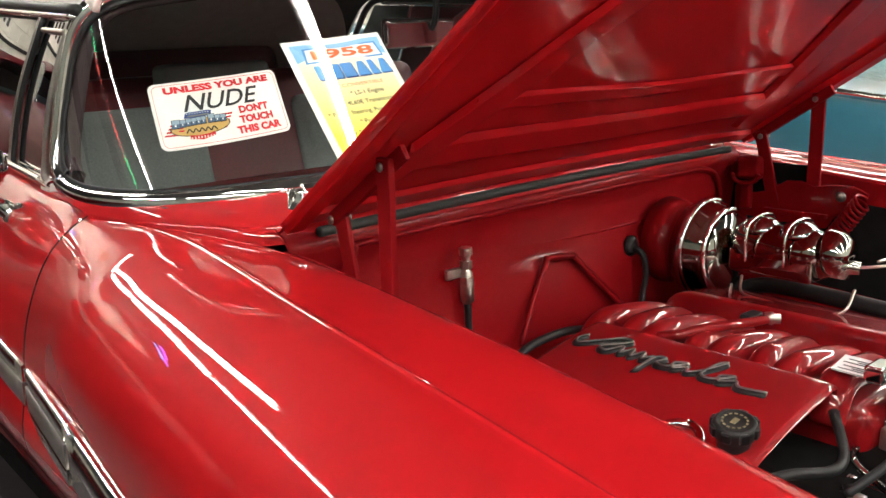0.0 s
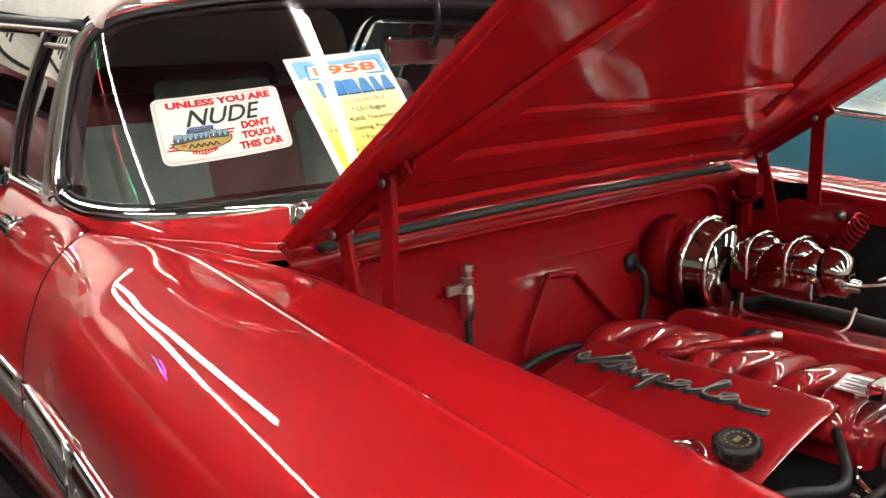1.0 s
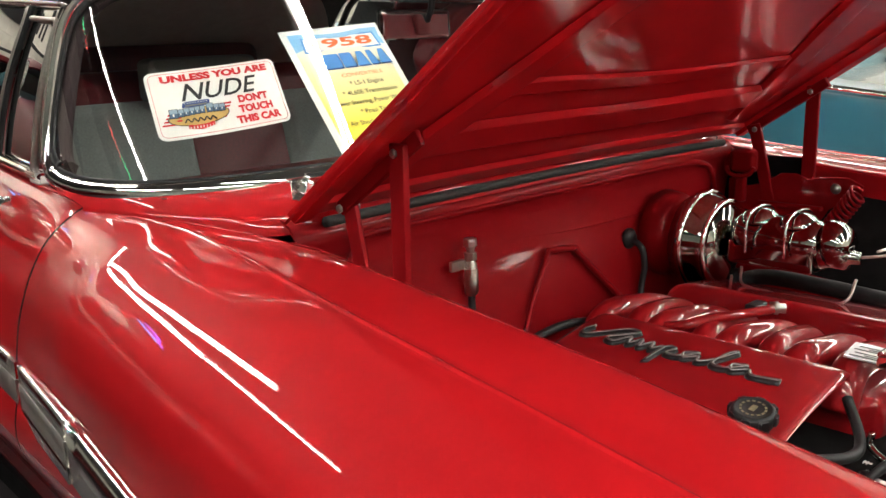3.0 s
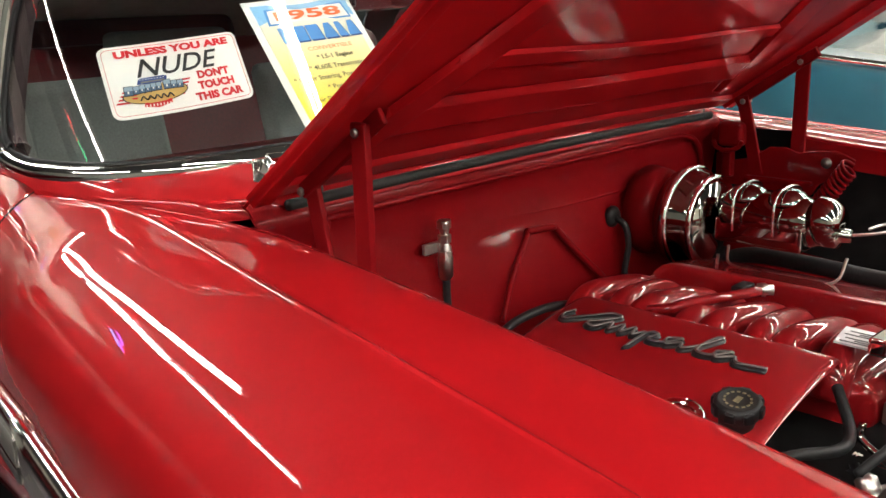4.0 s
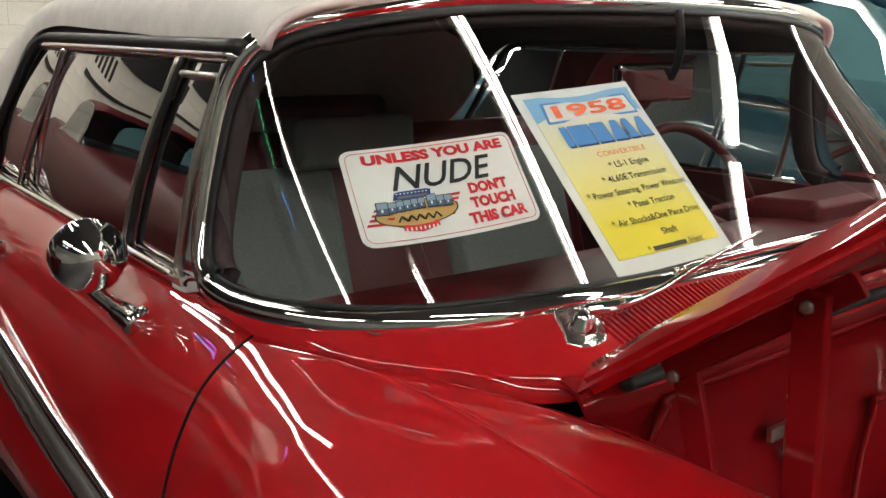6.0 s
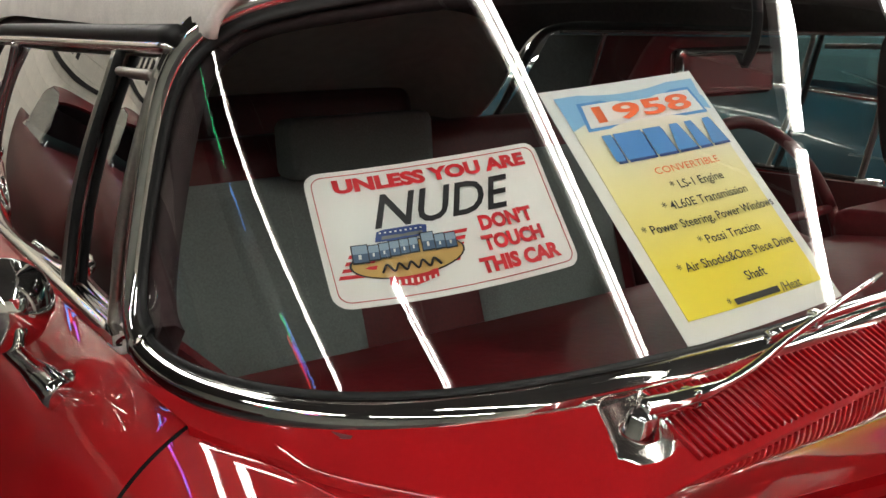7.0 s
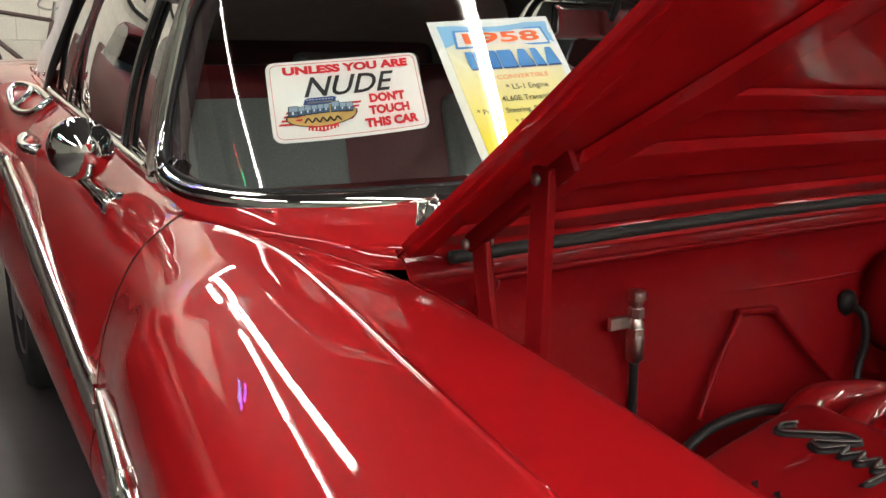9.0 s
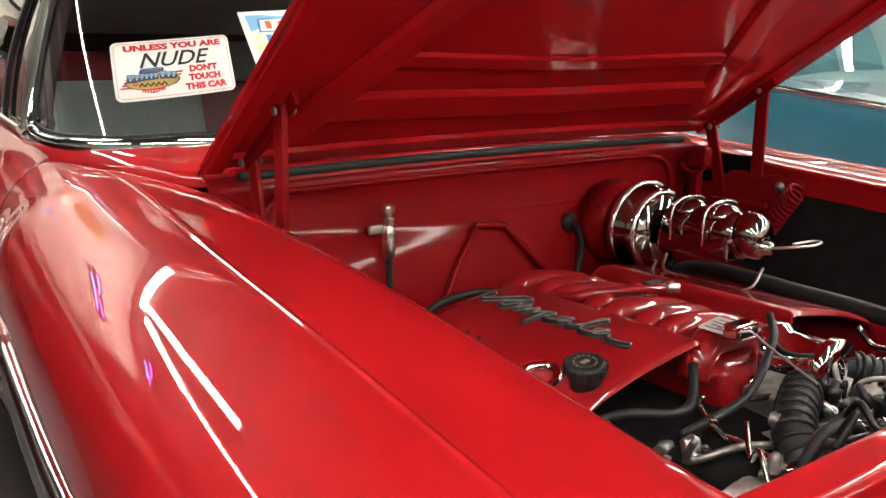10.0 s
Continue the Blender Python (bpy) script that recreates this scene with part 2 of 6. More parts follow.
def mirrored(me, name):
    c = me.copy()
    c.name = name
    for v in c.vertices:
        v.co.x = 2 * CX - v.co.x
    c.flip_normals()
    return c


def strip(name, line, profile, sides_up=(0, 0, 1)):
    """A moulding: profile rows of (out, up) swept along a line; out is level and to the right of the way."""
    p = np.array(line, float)
    rows = []
    for i, c in enumerate(p):
        t = p[min(i + 1, len(p) - 1)] - p[max(i - 1, 0)]
        t /= np.linalg.norm(t) + 1e-12
        out = np.cross(t, sides_up)
        out /= np.linalg.norm(out) + 1e-12
        up = np.cross(out, t)
        rows.append([c + o * out + u * up for o, u in profile])
    return grid(name, rows, closed_v=True, caps=True)


# ---------------------------------------------------------------- the hall
def hall():
    lo, hi = (-7.2, -7.5), (8.5, 8.2)
    floor = part("floor", box("floor", (lo[0] - .2, lo[1] - .2, -0.2), (hi[0] + .2, hi[1] + .2, 0)), CONCRETE)
    tagged(floor, "dark polished concrete floor of the hall", "floor", kind="structure")
    ceil = part("ceiling", box("ceiling", (lo[0] - .2, lo[1] - .2, CEIL_Z), (hi[0] + .2, hi[1] + .2, CEIL_Z + 0.15)), CEILPAINT)
    tagged(ceil, "plain painted hall ceiling above the strip lights", "ceiling", kind="structure")
    west = part("wall_west", box("wall_west", (lo[0] - .2, lo[1], 0), (lo[0] - 0.03, hi[1], CEIL_Z)), BOARDS)
    tagged(west, "grey-green hall wall of wide level boards", "wall", kind="structure")
    for k in range(8):
        part("board", box("board", (lo[0] - 0.03, lo[1], 0.01 + 0.49 * k), (lo[0], hi[1], 0.01 + 0.49 * k + 0.475), 0.006, seg=1), BOARDS, west)
    for nm, a, b in (("wall_east", (hi[0], lo[1], 0), (hi[0] + .2, hi[1], CEIL_Z)),
                     ("wall_south", (lo[0] - .2, lo[1] - .2, 0), (hi[0] + .2, lo[1], CEIL_Z))):
        w = part(nm, box(nm, a, b), WALLPAINT)
        tagged(w, "plain cream painted hall wall", "wall", kind="structure")
    return hi


PAIR = (-0.03, 0.03)


def strip_light(x, y0, long=2.40, tubes=PAIR, turn=0.0):
    """One hanging fixture with long tubes."""
    label = "lit %s-tube fluorescent strip light %s" % ("two" if len(tubes) > 1 else "single", "under the ceiling" if not turn else "hung crosswise" if turn < -45 else "hung at a slant")
    t = thing("strip_light", label, "ceiling light", "strip lights", pose(x, y0, TUBES_Z, 0, 0, turn))
    part("housing", box("housing", (-0.07, 0.0, 0.035), (0.07, long, 0.10), 0.01), FIXTURE, t)
    part("hanger", box("hanger", (-0.01, long / 8, 0.10), (0.01, long / 8 + 0.02, CEIL_Z - TUBES_Z)), STEEL, t)
    part("hanger", box("hanger", (-0.01, long * 7 / 8 - 0.02, 0.10), (0.01, long * 7 / 8, CEIL_Z - TUBES_Z)), STEEL, t)
    for dx in tubes:
        part("tube", tube("tube", [(dx, 0.03, 0.01), (dx, long - 0.03, 0.01)], 0.019, 10, 1), TUBE, t)
    return t


hall()
first = strip_light(-2.90, -5.15)
# unseen fixtures below y -6.9 and at 5.15, added to brighten hood and wall
ROWS_OF_LIGHT = ((-2.90, (-2.71, 0.22)), (-1.02, (-7.45, -5.04, -2.60)), (1.05, (-6.94, -4.50, -2.06, 5.15)),
                 (3.4, (-7.42, -5.0, -2.56, -0.12, 2.32, 4.76)), (5.8, (-5.0, -2.56, -0.12, 2.32, 4.76)))
for x, y, long, tubes, turn in ((-0.36, 2.76, 0.98, PAIR, 0.0), (-0.37, 3.76, 1.10, PAIR, -3.0), (-1.04, 2.20, 1.52, (0.0,), -9.5), (-0.785, 3.74, 1.14, PAIR, -14.0), (-0.44, 5.00, 1.70, PAIR, -90.0)):
    strip_light(x, y, long, tubes, turn)
for x, starts in ROWS_OF_LIGHT:
    for y0 in starts:
        copy_thing(first, Matrix.Translation((x, y0, TUBES_Z)))


NEON = {n: material("neon_" + n, c, emit=9.0) for n, c in (("red", (1.0, 0.06, 0.05)), ("green", (0.05, 1.0, 0.35)), ("blue", (0.08, 0.35, 1.0)), ("violet", (0.5, 0.15, 1.0)))}


def neon_sign():
    t = thing("neon_sign", "hanging dark sign with red, green and blue neon tubes", "neon sign", m=Matrix.Translation((-3.35, 1.40, 2.88)))
    part("board", box("board", (-0.06, -0.95, -0.16), (-0.02, 0.95, 0.16), 0.01), BLACK, t)
    for y in (-0.8, 0.8):
        part("chain", tube("chain", [(-0.04, y, 0.16), (-0.04, y, CEIL_Z - 2.88)], 0.006, 6, 1), STEEL, t)
    for y0, y1, z, c in ((0.66, 0.80, 0.02, "red"), (0.36, 0.64, 0.05, "green"), (0.18, 0.34, 0.0, "blue"), (-0.85, -0.30, 0.04, "blue"), (-0.85, -0.32, -0.05, "red"), (-0.40, -0.25, 0.0, "green"), (-0.60, -0.40, -0.01, "violet")):
        part("neon_tube", tube("neon_tube", [(0.0, y0, z), (0.0, (y0 + y1) / 2, z + 0.02), (0.0, y1, z)], 0.016, 8, 5), NEON[c], t)


neon_sign()


def small_neon(x, y, turn, strokes, label):
    """A short hanging dark board with a few coloured neon tubes."""
    t = thing("neon_sign", label, "neon sign", m=pose(x, y, 3.10, 0, 0, turn))
    half = max(b for a, b, z, c in strokes) + 0.05
    part("board", box("board", (0.010, -half, -0.09), (0.030, half, 0.09), 0.006), BLACK, t)
    for s in (-1, 1):
        part("chain", tube("chain", [(0.02, s * half * 0.8, 0.09), (0.02, s * half * 0.8, CEIL_Z - 3.10)], 0.005, 6, 1), STEEL, t)
    for a, b, z, c in strokes:
        part("neon_tube", tube("neon_tube", [(0.0, a, z), (0.0, (a + b) / 2, z + 0.012), (0.0, b, z)], 0.014, 8, 5), NEON[c], t)


small_neon(-1.25, 4.70, 80.0, ((-0.20, 0.04, 0.03, "violet"), (-0.02, 0.20, -0.02, "violet"), (-0.16, 0.12, -0.04, "blue")), "small hanging violet neon sign on a dark board")
small_neon(-1.12, 6.80, 80.0, ((-0.36, -0.05, 0.03, "blue"), (-0.10, 0.12, -0.01, "red"), (0.05, 0.36, 0.03, "violet"), (-0.30, 0.30, -0.05, "blue")), "hanging blue, red and violet neon sign")


def wall_fill_light(x0, x1):
    """A long shaded strip light, unseen and added to brighten the upper far wall."""
    t = thing("wall_fill_light", "unseen shaded strip light added to brighten the far wall", "ceiling light", m=Matrix.Translation((0, 7.45, CEIL_Z)))
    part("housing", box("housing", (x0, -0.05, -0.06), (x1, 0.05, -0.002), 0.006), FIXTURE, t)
    # keeps the added tubes out of the fender's reflections
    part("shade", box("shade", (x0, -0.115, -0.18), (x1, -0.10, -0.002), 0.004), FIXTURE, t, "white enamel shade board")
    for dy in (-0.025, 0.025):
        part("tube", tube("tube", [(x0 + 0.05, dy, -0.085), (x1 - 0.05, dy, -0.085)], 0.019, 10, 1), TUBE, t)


wall_fill_light(-2.75, 0.40)

# ---------------------------------------------------------------- the red car
car = thing("convertible_car", "glossy red 1950s convertible with raised hood and white top", "car", m=CAR)

# Body side: rows of (y, [(x, z) from the inner edge to the sill])
LOW = [(-0.378, 0.60), (-0.300, 0.44), (-0.240, 0.28)]
# lean of the fender's hump in degrees, from the crease outwards, by stations along the car
HUMP_Y = np.array((-0.95, -0.60, -0.30, -0.10, 0.05, 0.16, 0.27, 0.384, 0.62, 1.60))
HUMP_V = np.linspace(0, 1, 6)
HUMP = np.array(((-0.3, -4.2, -9.1, -15.2, -22.9, -31.1), (-1.9, -10.1, -16.2, -21.3, -29.5, -36.1), (-2.8, -12.0, -18.4, -24.5, -33.4, -40.0),
                 (-4.0, -12.5, -19.5, -25.7, -33.4, -42.8), (-6.0, -13.1, -20.3, -25.5, -34.7, -47.2), (-8.9, -13.4, -20.4, -28.2, -40.9, -54.2),
                 (-16.5, -21.2, -29.2, -41.5, -54.5, -67.0), (-23.8, -30.8, -40.5, -54.0, -66.0, -77.0), (-24.5, -32.8, -43.0, -55.5, -66.5, -76.8),
                 (-22.0, -33.0, -44.0, -54.0, -64.0, -74.0)))


def smooth_at(xk, yk, x):
    """Cubic through knots, with slopes taken from their neighbours."""
    m = np.gradient(yk, xk, axis=0)
    i = int(np.clip(np.searchsorted(xk, x) - 1, 0, len(xk) - 2))
    h = xk[i + 1] - xk[i]
    t = float(np.clip((x - xk[i]) / h, 0, 1))
    return (2 * t ** 3 - 3 * t ** 2 + 1) * yk[i] + (t ** 3 - 2 * t ** 2 + t) * h * m[i] + (3 * t ** 2 - 2 * t ** 3) * yk[i + 1] + (t ** 3 - t ** 2) * h * m[i + 1]


def flank_line(y, crease, xe, end, low):
    """From the crease over a hump that leans ever more towards its outer edge xe, down the side to end and the sill."""
    lean = smooth_at(HUMP_Y, HUMP, float(np.clip(y, -0.95, 1.6)))
    vs = np.linspace(0, 0.88, 45)
    tilt = np.array([smooth_at(HUMP_V, lean, v) for v in vs])
    w = crease[0] - xe
    x = crease[0] - w * vs
    slope = np.tan(np.radians(tilt))
    z = crease[2] + np.r_[0, np.cumsum((slope[1:] + slope[:-1]) / 2 * w * np.diff(vs))]
    a, e = np.array((x[-1], z[-1])), np.array((end[0], end[2]))
    L = np.linalg.norm(e - a)
    ta, te = 0.9 * L * np.array((-math.cos(radians(tilt[-1])), math.sin(radians(tilt[-1])))), L * np.array((-0.05, -1.0))
    side = []
    for f in np.linspace(0, 1, 29)[1:]:
        side.append((2 * f ** 3 - 3 * f ** 2 + 1) * a + (f ** 3 - 2 * f ** 2 + f) * ta + (3 * f ** 2 - 2 * f ** 3) * e + (f ** 3 - f ** 2) * te)
    side = np.array(side)
    foot = spline(np.vstack([(side[-2][0], y, side[-2][1]), (side[-1][0], y, side[-1][1]), low]), 5)[6:]
    top = np.stack([x, np.full(len(x), y), z], 1)
    mid = np.stack([side[:, 0], np.full(len(side), y), side[:, 1]], 1)
    line = np.vstack([top, mid, foot])
    ease = np.interp(np.arange(len(line)), (26, 42, 62, 74), (0.0, 1.0, 1.0, 0.0))[1:-1, None] * 0.25
    for k in range(60):
        line[1:-1] += ease * (line[:-2] + line[2:] - 2 * line[1:-1])
    return line


FENDER = [(y, (a, c, (xe, c[1]), e)) for y, a, c, xe, e in (
    (-1.62, (-0.10, 0.765), (-0.235, 0.775), -0.395, (-0.40, 0.62)),
    (-1.45, (-0.09, 0.822), (-0.238, 0.833), -0.415, (-0.42, 0.66)),
    (-1.05, (-0.077, 0.876), (-0.240, 0.888), -0.420, (-0.426, 0.69)),
    (-0.80, (-0.067, 0.905), (-0.224, 0.917), -0.418, (-0.425, 0.71)),
    (-0.55, (-0.055, 0.929), (-0.210, 0.942), -0.412, (-0.420, 0.717)),
    (-0.28, (-0.047, 0.951), (-0.191, 0.963), -0.396, (-0.402, 0.713)),
    (-0.05, (-0.058, 0.977), (-0.173, 0.9825), -0.378, (-0.384, 0.709)),
    (0.12, (-0.120, 0.9965), (-0.163, 0.9978), -0.364, (-0.370, 0.71)),
    (0.26, (-0.183, 1.0070), (-0.188, 1.0075), -0.357, (-0.362, 0.715)),
    (0.38, (-0.2120, 1.0068), (-0.2150, 1.0070), -0.351, (-0.358, 0.72)))]
DOOR = [(y, (a, c, (xe, c[1]), e)) for y, a, c, xe, e in (
    (0.62, (-0.193, 1.0285), (-0.207, 1.0290), -0.349, (-0.356, 0.74)),
    (0.95, (-0.186, 1.058), (-0.203, 1.0580), -0.350, (-0.358, 0.76)),
    (1.30, (-0.180, 1.086), (-0.200, 1.0855), -0.353, (-0.363, 0.785)),
    (1.60, (-0.178, 1.108), (-0.198, 1.1075), -0.358, (-0.370, 0.80)))]
QUARTER = [
    (1.604, [(-0.178, 1.108), (-0.198, 1.107), (-0.222, 1.099), (-0.256, 1.072), (-0.310, 1.002), (-0.348, 0.925), (-0.364, 0.86), (-0.370, 0.80)]),
    (1.85, [(-0.120, 1.140), (-0.190, 1.134), (-0.235, 1.122), (-0.275, 1.095), (-0.318, 1.025), (-0.355, 0.94), (-0.374, 0.87), (-0.382, 0.81)]),
    (2.15, [(-0.080, 1.175), (-0.190, 1.170), (-0.255, 1.158), (-0.300, 1.130), (-0.335, 1.050), (-0.360, 0.955), (-0.374, 0.885), (-0.380, 0.82)]),
    (2.60, [(-0.020, 1.200), (-0.180, 1.196), (-0.275, 1.184), (-0.325, 1.150), (-0.352, 1.070), (-0.366, 0.975), (-0.374, 0.905), (-0.378, 0.84)]),
    (3.10, [(0.02, 1.205), (-0.16, 1.204), (-0.270, 1.192), (-0.322, 1.160), (-0.348, 1.085), (-0.360, 0.995), (-0.366, 0.925), (-0.370, 0.86)]),
    (3.60, [(0.04, 1.185), (-0.14, 1.190), (-0.250, 1.180), (-0.300, 1.150), (-0.325, 1.090), (-0.338, 1.010), (-0.345, 0.945), (-0.350, 0.88)]),
]
STRIP_CROWN = 0.045
AXLES = ((-0.72, 0.34), (2.27, 0.34))


def side_rows(stations, n_y, lip=0.03, crease=False):
    """Fine rows over the body side, with sill and wheel arches."""
    ctrl = []
    for y, pts in stations:
        low = [(x + 0.01, z + 0.055 * y) for x, z in LOW]
        full = [(pts[0][0], pts[0][1] - lip)] + list(pts) + low
        ctrl.append([(x, y, z) for x, z in full])
    ctrl = np.array(ctrl)
    along = np.stack([spline(ctrl[:, k], n_y) for k in range(ctrl.shape[1])], 1)
    for k in range(40 if crease else 0):
        along[1:-1] = 0.25 * along[:-2] + 0.5 * along[1:-1] + 0.25 * along[2:]
    rows = []
    for row in along:
        if crease:
            w = np.linalg.norm(row[2] - row[1])
            bead = min(1.0, w / 0.06)
            flat = [row[1] + (row[2] - row[1]) * k + np.array((0, 0, STRIP_CROWN * w * math.sin(math.pi * k ** 0.66))) for k in (0.0, 0.03, 0.06, 0.12, 0.2, 0.3, 0.4, 0.5, 0.6, 0.7, 0.8, 0.88)]
            flat += [row[2] + (row[1] - row[2]) / w * d * bead + np.array((0, 0, h * bead)) for d, h in ((0.006, 0.0), (0.004, 0.0006), (0.002, 0.0017), (0.0, 0.0022))]
            rest_of = flank_line(row[2, 1], row[2], row[3, 0], row[4], row[5:])
            way = (rest_of[1] - row[2]) / np.linalg.norm(rest_of[1] - row[2])
            after = [row[2] + way * d * bead + np.array((0, 0, h * bead)) for d, h in ((0.0016, 0.0018), (0.0032, 0.0007), (0.005, 0.0))]
            fine = np.vstack([row[:1], flat, after, rest_of[3:]])
        else:
            fine = np.vstack([row[:1], spline(row[1:], 7)])
        y = fine[0, 1]
        for ya, r in AXLES:
            if abs(y - ya) < r + 0.06:
                arch = 0.33 + 0.055 * ya + math.sqrt((r + 0.06) ** 2 - (y - ya) ** 2)
                k = fine[:, 2] < arch
                fine[k, 2] = arch
        rows.append(fine)
    return np.array(rows)


def body_panel(name, stations, n_y, label="", crease=False):
    P = side_rows(stations, n_y, crease=crease)
    a = part(name, grid(name, P, flip=True), RED, car, label, solid=0.004, offset=-1)
    b = part(name, grid(name, mirror_rows(P)), RED, car, label, solid=0.004, offset=-1)
    return a, b


FLANK = side_rows(FENDER + DOOR, 10, crease=True)
cut = 10 * (len(FENDER) - 1)
door_rows = FLANK[cut:].copy()
door_rows[0, :, 1] += 0.0085
for nm, P in (("front_fender", FLANK[:cut + 1]), ("door", door_rows)):
    part(nm, grid(nm, P, flip=True), RED, car, solid=0.004, offset=-1)
    part(nm, grid(nm, mirror_rows(P)), RED, car, solid=0.004, offset=-1)
quarter, quarter_far = body_panel("rear_quarter", QUARTER, 8)


# near-black strips laid flush in the panel gaps, for their shade
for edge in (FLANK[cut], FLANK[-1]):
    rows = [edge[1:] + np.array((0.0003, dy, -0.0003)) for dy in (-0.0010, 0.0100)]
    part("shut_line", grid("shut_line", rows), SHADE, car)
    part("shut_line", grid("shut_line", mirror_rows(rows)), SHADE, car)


# ---- windscreen
def wind_y(x, z):
    """Depth of the wrapped windscreen at a place across and a height."""
    h = (z - 1.03) / 0.37
    a, b, y0, n = 0.785 - 0.085 * h, 0.70 - 0.5 * h, 0.06 + 0.33 * h, 3.6 - 1.2 * h
    r = min(abs(x - CX) / a, 0.9999)
    return y0 + b * (1 - (1 - r ** n) ** (1 / n))


def wind_point(th, h):
    """A point of the windscreen by its turn about the middle and its height share; both run past the visible edges."""
    a, b, y0, n = 0.785 - 0.085 * h, 0.70 - 0.5 * h, 0.06 + 0.33 * h, 3.6 - 1.2 * h
    # turn given for power 3, kept at the same share across for other powers
    s = abs(math.sin(th)) ** (2 / 3)
    x = CX + math.copysign(a * s, th)
    return np.array((x, y0 + b * (1 - max(1 - s ** n, 0) ** (1 / n)), 1.03 + 0.37 * h))


def wind_rim(u):
    """The rim of the glass, u from 0 to 1 round from the middle of the sill over the passenger's corner to the middle of the header."""
    stops = np.array([
        (0.00, 0.0, 0.098), (0.20, -0.50, 0.082), (0.33, -0.95, 0.052), (0.42, -1.20, 0.045), (0.47, -1.35, 0.055), (0.505, -1.43, 0.10),
        (0.54, -1.45, 0.22), (0.60, -1.435, 0.45), (0.66, -1.40, 0.68), (0.70, -1.34, 0.80), (0.735, -1.24, 0.875), (0.78, -1.08, 0.935), (0.85, -0.78, 0.985), (0.92, -0.42, 1.03), (1.0, 0.0, 1.05)])
    fine = spline(stops, 8)
    return float(np.interp(u, fine[:, 0], fine[:, 1])), float(np.interp(u, fine[:, 0], fine[:, 2]))


def even(line, n):
    """The same line with n even steps."""
    d = np.concatenate([[0], np.cumsum(np.linalg.norm(np.diff(line, axis=0), axis=1))])
    return np.stack([np.interp(np.linspace(0, d[-1], n + 1), d, line[:, k]) for k in range(3)], 1)


def rim_line(u0, u1, n):
    return even(np.array([wind_point(*wind_rim(u0 + (u1 - u0) * k / 400)) for k in range(401)]), n)


# glass: fan of rows from sill to header
RIM = [wind_rim(k / 240) for k in range(241)]
low = [r for k, r in enumerate(RIM) if k / 240 <= 0.54]
high = [r for k, r in enumerate(RIM) if k / 240 >= 0.54]


def glass_rows():
    rows = []
    ths = np.concatenate([-np.linspace(0, 1.448, 60)[::-1], np.linspace(0, 1.448, 60)[1:]])
    lo_t, lo_h = [-t for t, h in low], [h for t, h in low]
    hi_t, hi_h = [-t for t, h in high][::-1], [h for t, h in high][::-1]
    for v in np.linspace(0, 1, 25):
        row = []
        for th in ths:
            a = np.interp(abs(th), lo_t, lo_h)
            b = np.interp(abs(th), hi_t, hi_h)
            row.append(wind_point(th, a + (b - a) * v))
        rows.append(row)
    return rows


windscreen = part("windscreen", grid("windscreen", glass_rows()), GLASS, car, "clear wraparound windscreen glass")
windscreen.visible_shadow = False

# normals of the glass along the rim
def rim_frame(loop):
    out = []
    for i, c in enumerate(loop):
        t = loop[min(i + 1, len(loop) - 1)] - loop[max(i - 1, 0)]
        t = t / (np.linalg.norm(t) + 1e-12)
        h = (c[2] - 1.03) / 0.37
        share = min(abs(c[0] - CX) / (0.785 - 0.085 * h), 0.9995)
        th = math.copysign(math.asin(share ** 1.5), c[0] - CX)
        d = 2e-3
        n = np.cross(wind_point(th + d, h) - wind_point(th - d, h), wind_point(th, h + 0.02) - wind_point(th, h - 0.02))
        n /= np.linalg.norm(n)
        o = np.cross(t, n)
        o /= np.linalg.norm(o)
        out.append((t, n, o))
    for q in range(3):
        ns = [f[1] for f in out]
        sm = []
        for i, (t, n, o) in enumerate(out):
            m = ns[max(i - 2, 0)] + ns[max(i - 1, 0)] + ns[i] + ns[min(i + 1, len(ns) - 1)] + ns[min(i + 2, len(ns) - 1)]
            m -= t * (m @ t)
            m /= np.linalg.norm(m)
            o = np.cross(t, m)
            sm.append((t, m, o / np.linalg.norm(o)))
        out = sm
    return out


def rim_strip(name, loop, profile):
    """profile rows: (away from the glass, outwards)"""
    fr = rim_frame(loop)
    rows = [[c + w * o + up * n for w, up in profile] for c, (t, n, o) in zip(loop, fr)]
    return grid(name, rows, closed_v=True, caps=True)


sill_half = rim_line(0.0, 0.505, 90)
sign = 1.0 if rim_frame(sill_half)[10][2][2] < 0 else -1.0
sill = np.vstack([mirror_rows(sill_half[1:])[::-1], sill_half])


def scaled(profile):
    return [(sign * w, u) for w, u in profile]


part("windscreen_moulding", rim_strip("windscreen_moulding", sill, scaled([(-0.004, 0.0), (-0.002, 0.007), (0.006, 0.013), (0.015, 0.014), (0.024, 0.010), (0.030, 0.001), (0.033, -0.012), (0.0, -0.014)])), CHROME, car, "polished chrome windscreen base moulding")
part("glass_seal", rim_strip("glass_seal", sill, scaled([(-0.010, 0.0005), (-0.009, 0.003), (-0.003, 0.004), (-0.001, -0.004)])), RUBBER, car, "black rubber glass seal")
# pillar and header in one sweep on each side
upper_half = rim_line(0.497, 1.0, 130)
upper = np.vstack([upper_half, mirror_rows(upper_half[::-1])[1:]])
PILLAR_PROFILE = [(-0.006, 0.0), (-0.004, 0.008), (0.003, 0.013), (0.011, 0.012), (0.016, 0.0085), (0.022, 0.009), (0.030, 0.003), (0.034, -0.010), (0.034, -0.022), (0.0, -0.024)]
part("windscreen_frame", rim_strip("windscreen_frame", upper, scaled(PILLAR_PROFILE)), CHROME, car, "chrome windscreen pillars and header")
